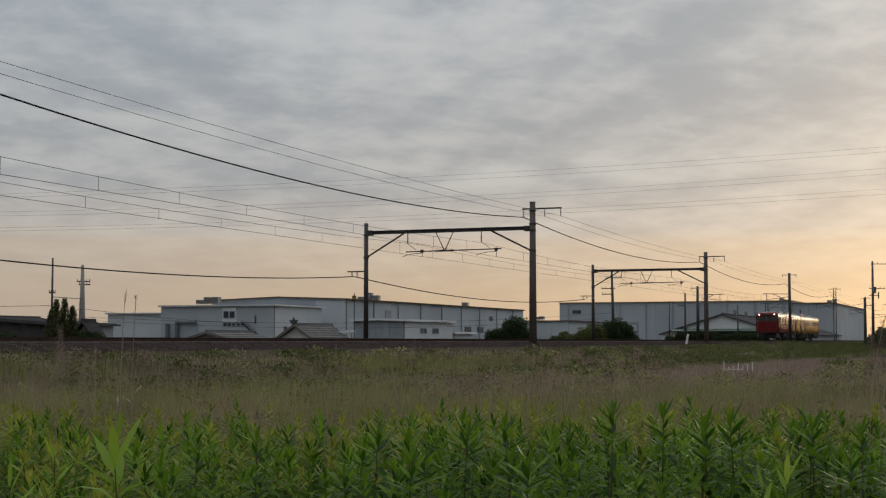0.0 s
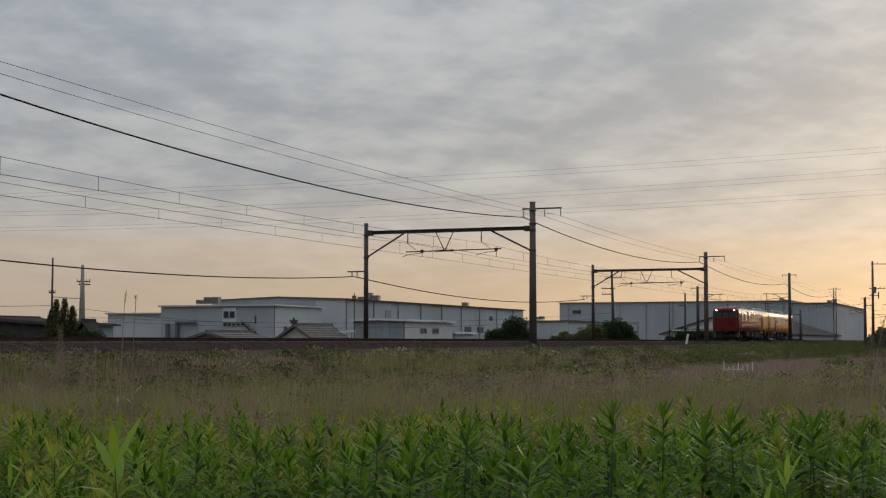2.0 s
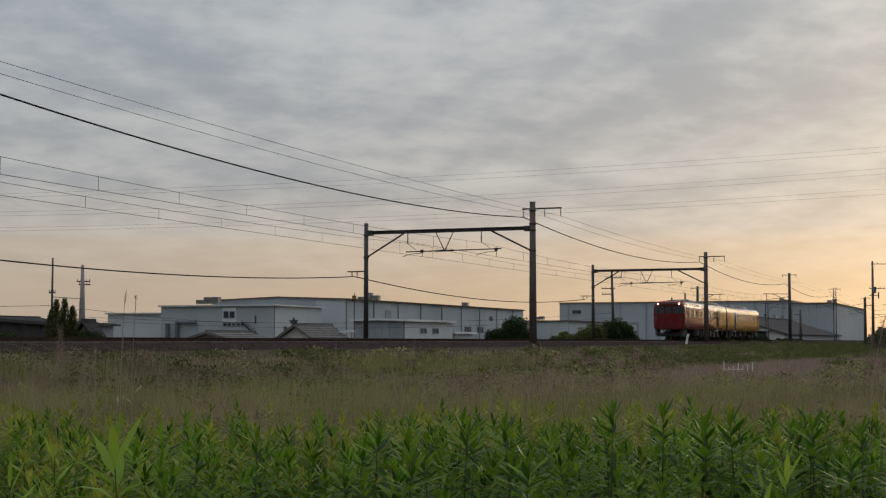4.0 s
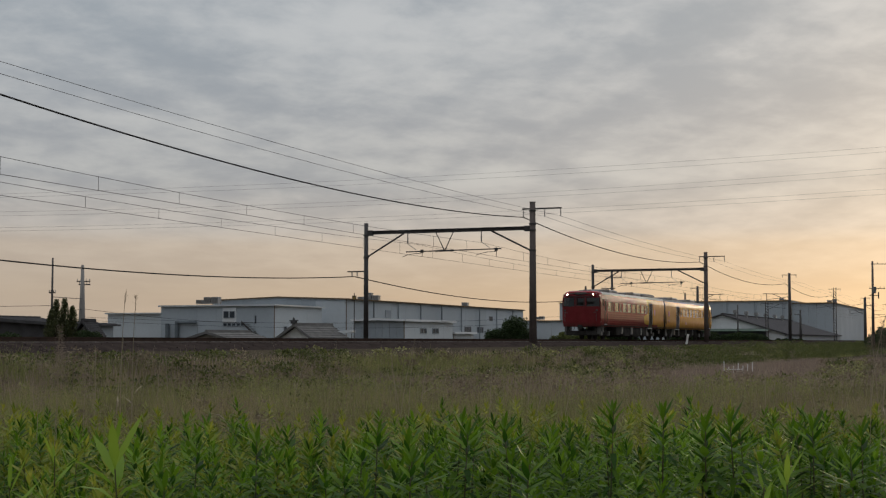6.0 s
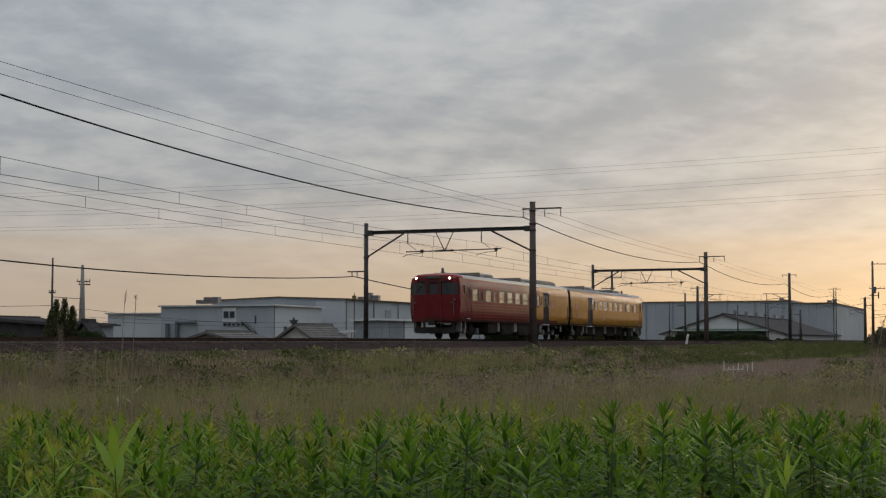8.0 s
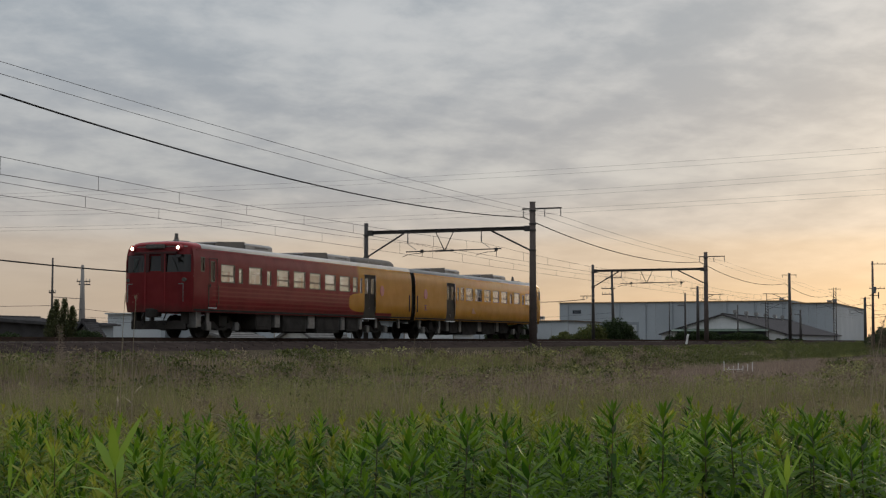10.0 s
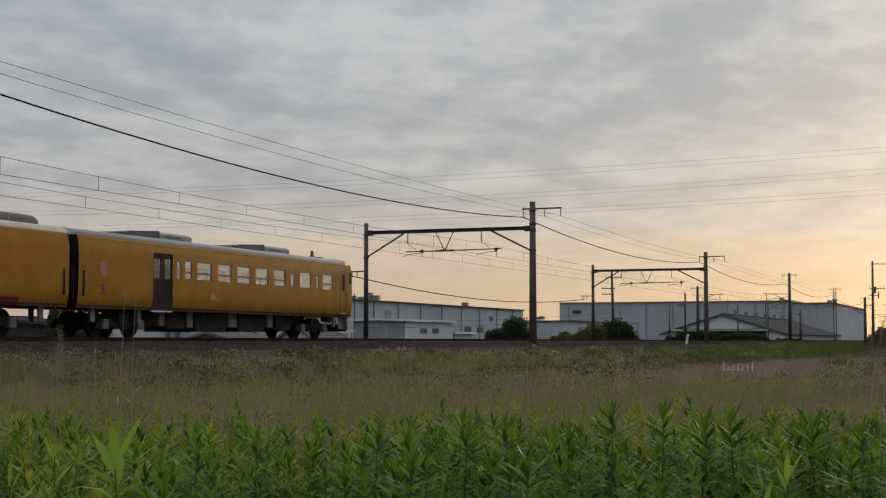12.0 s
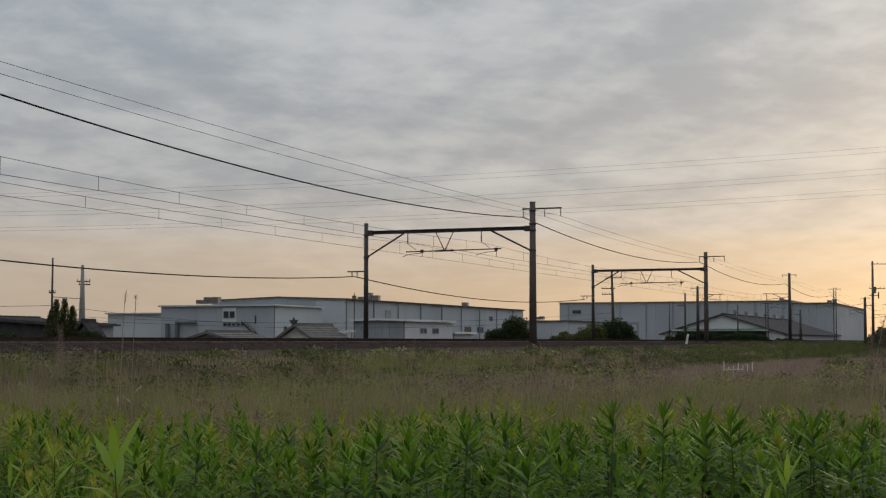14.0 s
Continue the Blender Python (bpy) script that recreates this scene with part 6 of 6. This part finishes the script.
def make_fields():
    nz = noise.noise
    patch = lambda x, y: nz((x * 0.22, y * 0.12, 1)) > -0.02
    blades("dry_grass", "tall dry olive-brown grass behind the weeds", M["grass_olive"], 34000, field_spot(12.0, 27, 0.9), 0.45, 1.05, 0.0036, 31)
    blades("dry_grass", "knee-high dry purplish grass in the field", M["grass_dry"], 52000, field_spot(24, 48, 1.0), 0.25, 0.75, 0.006, 37)
    blades("dry_grass", "short dry brown grass on the far field", M["grass_dry"], 60000, field_spot(44, 125, 0.9), 0.10, 0.42, 0.012, 32)
    blades("green_grass", "green grass patches among the dry grass", M["grass_green"], 30000, field_spot(12, 34, 1.0, patch), 0.4, 1.05, 0.0045, 33)
    blades("olive_grass", "dull olive grass on the middle field", M["grass_olive"], 40000, field_spot(24, 75, 1.0, lambda x, y: x < 4 + 3 * nz((x * 0.1, y * 0.1, 7)) + 0.02 * y), 0.2, 0.65, 0.009, 39)
    blades("green_grass", "low green grass patches on the far field", M["grass_green"], 36000, field_spot(32, 90, 1.0, lambda x, y: patch(x, y) and x < 0.07 * y + 5 * nz((x * 0.12, y * 0.15, 6)) + 2.5 * nz((x * 0.9, y * 0.7, 8))), 0.15, 0.6, 0.010, 38)
    blades("seed_stalks", "thin pale seed stalks above the grass", M["straw"], 4200, field_spot(14, 55, 1.0), 0.45, 1.2, 0.0026, 34, lean=0.2)
    blades("bank_grass", "rough brown-green grass on the railway bank", M["grass_green"], 46000, bank_spot(15, 420, 16.5, 22.6), 0.12, 0.38, 0.011, 35)
    blades("bank_dry_grass", "dry dark grass along the top of the bank", M["grass_dry"], 46000, bank_spot(15, 420, 18, 23.4), 0.06, 0.20, 0.011, 36)
    # dull leafy tufts that break up the grass
    for nm, label, material, seed, n, cut in (("field_tufts", "dull olive leafy tufts among the dry grass", "tuft_olive", 43, 1500, -0.1), ("brown_tufts", "withered brown tufts among the dry grass", "tuft_brown", 44, 1500, -0.2),
                                              ("green_tufts", "small fresh green tufts among the dry grass", "shrub", 45, 800, 0.05)):
        rng = random.Random(seed)
        v, f = [], []
        for i in range(n):
            y = 13.5 + 75 * rng.random() ** 1.5
            x = rng.uniform(-half_w(y), half_w(y))
            s, l = rail_xy(x, y)
            if l > 22.2 or (y > 50 and 0.15 < x / y < 0.26) or nz((x * 0.3, y * 0.12, seed)) < cut:
                continue
            r = rng.uniform(0.12, 0.38) * (1 + y / 50)
            clump(rng, v, f, x, y, ground_z(l) - 0.03, r, min(rng.uniform(0.35, 0.8), 1.55 - ground_z(l)), 85, 0.05 + 0.0011 * y)
        tagged(new(nm, data(nm, v, f, M[material])), label, "tufts", kind="stuff")
    # shrubs on the bank
    rng = random.Random(41)
    v, f = [], []
    for i in range(1500):
        s = 25 + 250 * rng.random() ** 0.9
        l = rng.uniform(16.5, 23.2)
        p = rail_pt(s, l)
        if abs(p.x) > half_w(p.y) + 2 or noise.noise((s * 0.08, l * 0.3, 5)) < (0.0 if s < 90 else -0.3):
            continue
        h = min(rng.uniform(0.2, 0.85), 1.5 - ground_z(l)) if s < 120 else rng.uniform(0.2, 0.85) * (1.6 if l < 20.5 and rng.random() < 0.3 else 1.0)
        clump(rng, v, f, p.x, p.y, ground_z(l) - 0.1, rng.uniform(0.35, 1.5), h, 150, 0.10)
    ob = new("bank_scrub", data("bank_scrub", v, f, M["shrub"]))
    tagged(ob, "low green scrub on the railway bank", "shrubs", kind="stuff")


def bush(x, y, w, d, h, label, seed, material="dark_leaf", name="bush", base=0.3, flat=0.75):
    rng = random.Random(seed)
    t = thing(name, label, name, pose(x, y, base), "bushes")
    bm = B()
    for k in range(6):
        a = rng.uniform(0, 2 * math.pi)
        e = Vector((math.cos(a) * w * 0.3, math.sin(a) * d * 0.3, h * rng.uniform(0.5, 0.8)))
        tube(bm, [(0, 0, -0.1), e * 0.4 + Vector((0, 0, 0.15)), e], lambda q: 0.09 * (1 - 0.75 * q), 6)
    part("limbs", bm, M["bark"], t)
    v, f = [], []
    for k in range(int(16 + w * 7)):
        a, q = rng.uniform(0, 2 * math.pi), math.sqrt(rng.random())
        ex, ey = math.cos(a) * q, math.sin(a) * q
        top = h * (1 - flat * abs(ex) ** 2.2) * rng.uniform(0.72, 1.0)
        clump(rng, v, f, ex * w * 0.5, ey * d * 0.5, top * 0.1 * rng.random(), 0.2 * h + 0.2, top, 330, 0.2)
    o = new("crown", data("crown", v, f, M[material]))
    o.parent = t
    return t


def conifer(x, y, h, w, seed, base=0.3):
    rng = random.Random(seed)
    t = thing("conifer", "dark narrow conifer behind the railway", "tree", pose(x, y, base), "conifers")
    bm = B()
    tube(bm, [(0, 0, 0), (0, 0, h * 0.5), (0, 0, h * 0.97)], lambda q: 0.14 * (1 - 0.85 * q), 7)
    part("trunk", bm, M["bark"], t)
    v, f = [], []
    n = 26
    for i in range(n):
        q = i / (n - 1)
        for k in range(7):
            a = rng.uniform(0, 2 * math.pi)
            r = w * 0.5 * (1 - q) ** 0.8 * rng.uniform(0.4, 1.05)
            clump(rng, v, f, math.cos(a) * r, math.sin(a) * r, 0.2 + q * (h - 0.5), 0.28, 0.5, 22, 0.14)
    o = new("crown", data("crown", v, f, M["conifer"]))
    o.parent = t


def make_trees():
    bush(8.3, 165, 3.4, 3.4, 4.1, "dark rounded tree-like bush beyond the tracks", 51, flat=0.45)
    bush(6.2, 167, 3.2, 2.6, 3.0, "small dark bush beyond the tracks", 52)
    bush(15.4, 150, 4.6, 3.5, 3.0, "green bush beyond the tracks", 53, "shrub")
    bush(18.3, 152, 5.0, 4, 3.7, "broad dark bush beyond the tracks", 54)
    bush(12.8, 152, 4.6, 3, 2.2, "low green bush beyond the tracks", 55, "shrub")
    bush(38.0, 215, 10, 3.5, 2.75, "long dark hedge before the white shed", 56, name="hedge", flat=0.25)
    bush(45.2, 216, 7.5, 3.5, 2.55, "dark hedge joining the one before the white shed", 57, name="hedge", flat=0.25)
    bush(52.5, 222, 9, 4, 1.7, "low dark hedge along the railway", 58, name="hedge", flat=0.3)
    bush(68.0, 222, 6, 4, 3.4, "dark bush at the end of the hedge", 59)
    bush(72.5, 228, 6, 4, 3.7, "dark bush at the end of the hedge", 60)
    bush(-36.5, 121, 7, 4, 2.0, "dark hedge beside the old house", 61)
    bush(-31.3, 128, 3, 3, 2.4, "dark hedge below the conifers", 62)
    bush(-40.5, 140, 5, 4, 3.4, "far dark tree crown behind the houses", 63)
    conifer(-34.2, 127.5, 4.85, 2.0, 71)
    conifer(-33.6, 128, 5.0, 2.0, 72)
    conifer(-34.75, 128, 4.0, 2.0, 73)
    conifer(-33.0, 128.5, 4.3, 1.9, 74)


def reed(x, y, h, bend, seed, plume=False, label="tall pale dry reed stalk standing above the grass"):
    rng = random.Random(seed)
    t = thing("reed", label, "reed", pose(x, y, 0, 0, 0, rng.uniform(-30, 30)), "reeds")
    bm = B()
    pts = [(bend * q ** 2.2, 0.05 * math.sin(3 * q + seed), h * (q - 0.10 * abs(bend) * q ** 4)) for q in [i / 12 for i in range(13)]]
    tube(bm, pts, lambda q: 0.009 * (1 - 0.7 * q), 5)
    part("stalk", bm, M["straw"], t)
    if plume:
        v, f = [], []
        top, dn = Vector(pts[-1]), (Vector(pts[-1]) - Vector(pts[-2])).normalized()
        for i in range(26):
            q = rng.random()
            p = top + dn * (0.28 * q - 0.12) + Vector((0, 0, -0.10 * q * q))
            d = (dn * 0.7 + Vector((rng.gauss(0, 0.5), rng.gauss(0, 0.5), rng.gauss(-0.2, 0.4)))).normalized() * 0.07
            w = Vector((-d.y, d.x, 0.002)).normalized() * 0.004
            k = len(v)
            v += [p - w, p + w, p + d]
            f.append((k, k + 1, k + 2))
        o = new("plume", data("plume", v, f, M["straw"]))
        o.parent = t
    for k in range(2):
        v, f = [], []
        z = h * rng.uniform(0.25, 0.55)
        a = rng.uniform(0, 6.28)
        leaf(v, f, Vector((bend * (z / h) ** 2.2, 0, z)), Vector((math.cos(a), math.sin(a), 0.8)).normalized(), 0.35, 0.008, 0.5, rng)
        o = new("blade", data("blade", v, f, M["straw"]))
        o.parent = t


def plume_grass(x, y, h, seed):
    """A feathery flowering grass: fine hairs along a nodding top."""
    rng = random.Random(seed)
    t = thing("plume_grass", "feathery grey-tan plume grass above the weeds", "grass plume", pose(x, y, 0), "plume grasses")
    bm = B()
    tube(bm, [(0.03 * q * q, 0, h * q) for q in [i / 8 for i in range(9)]], lambda q: 0.003 * (1 - 0.6 * q), 4)
    part("stalk", bm, M["straw"], t)
    v, f = [], []
    for i in range(420):
        q = rng.random()
        p = Vector((0.03, 0, h - 0.30 + 0.32 * q))
        d = Vector((rng.gauss(0, 1), rng.gauss(0, 1), rng.gauss(0.2, 0.5))).normalized() * rng.uniform(0.03, 0.10) * (1.15 - 0.8 * q)
        k = len(v)
        v += [p, p + d * 0.5 + Vector((0, 0, 0.0012)), p + d]
        f.append((k, k + 1, k + 2))
    o = new("plume", data("plume", v, f, M["grass_dry"]))
    o.parent = t


def make_reeds():
    for i, (x, y, h) in enumerate(((-2.42, 9.0, 1.78), (-2.52, 9.4, 1.66), (-2.3, 9.2, 1.6), (-2.62, 9.3, 1.58), (2.22, 9.3, 1.62), (2.7, 9.2, 1.72), (2.86, 9.5, 1.82), (2.78, 9.0, 1.55))):
        plume_grass(x, y, h, 300 + i)
    for i, (x, y, h, bend, pl) in enumerate(((-4.05, 18, 2.25, 0.12, True), (-4.12, 18.2, 1.75, 0.08, False), (-3.85, 18, 2.2, 0.02, True), (-4.3, 18, 1.6, -0.05, False), (1.12, 19, 1.65, 0.0, False),
                                             (0.62, 19, 1.5, 0.05, False), (-0.5, 20, 1.75, 0.12, False), (-0.35, 21, 1.7, 0.2, False), (-0.62, 20, 1.55, -0.1, False),
                                             (5.55, 18.5, 2.2, 0.35, True), (5.42, 18.5, 2.55, 0.42, True), (5.62, 18.6, 1.9, -0.1, False), (5.3, 17.5, 2.3, 0.45, True), (5.68, 18.8, 2.62, 0.36, True), (5.15, 17.2, 1.5, 0.15, False))):
        reed(x, y, h, bend, i + 1, pl)
    # a dry stalk that has bent over into an arch
    t = thing("bent_reed", "pale dry reed bent over into an arch", "reed", pose(-2.56, 16, 0), "reeds")
    bm = B()
    tube(bm, [(-0.20, 0, 0.0), (-0.19, 0, 0.5), (-0.15, 0, 0.80), (-0.04, 0, 0.90), (0.09, 0, 0.885), (0.18, 0, 0.80), (0.21, 0, 0.62)], 0.008, 5)
    part("stalk", bm, M["straw"], t)
    for i in range(26):
        r = random.Random(100 + i)
        y = r.uniform(16, 30)
        reed(r.uniform(-half_w(y), half_w(y)), y, r.uniform(1.2, 1.55), r.uniform(-0.2, 0.3), 200 + i)


make_buildings()
make_houses()
make_poles()
make_trees()
make_weeds()
make_reeds()
make_fields()
motions()
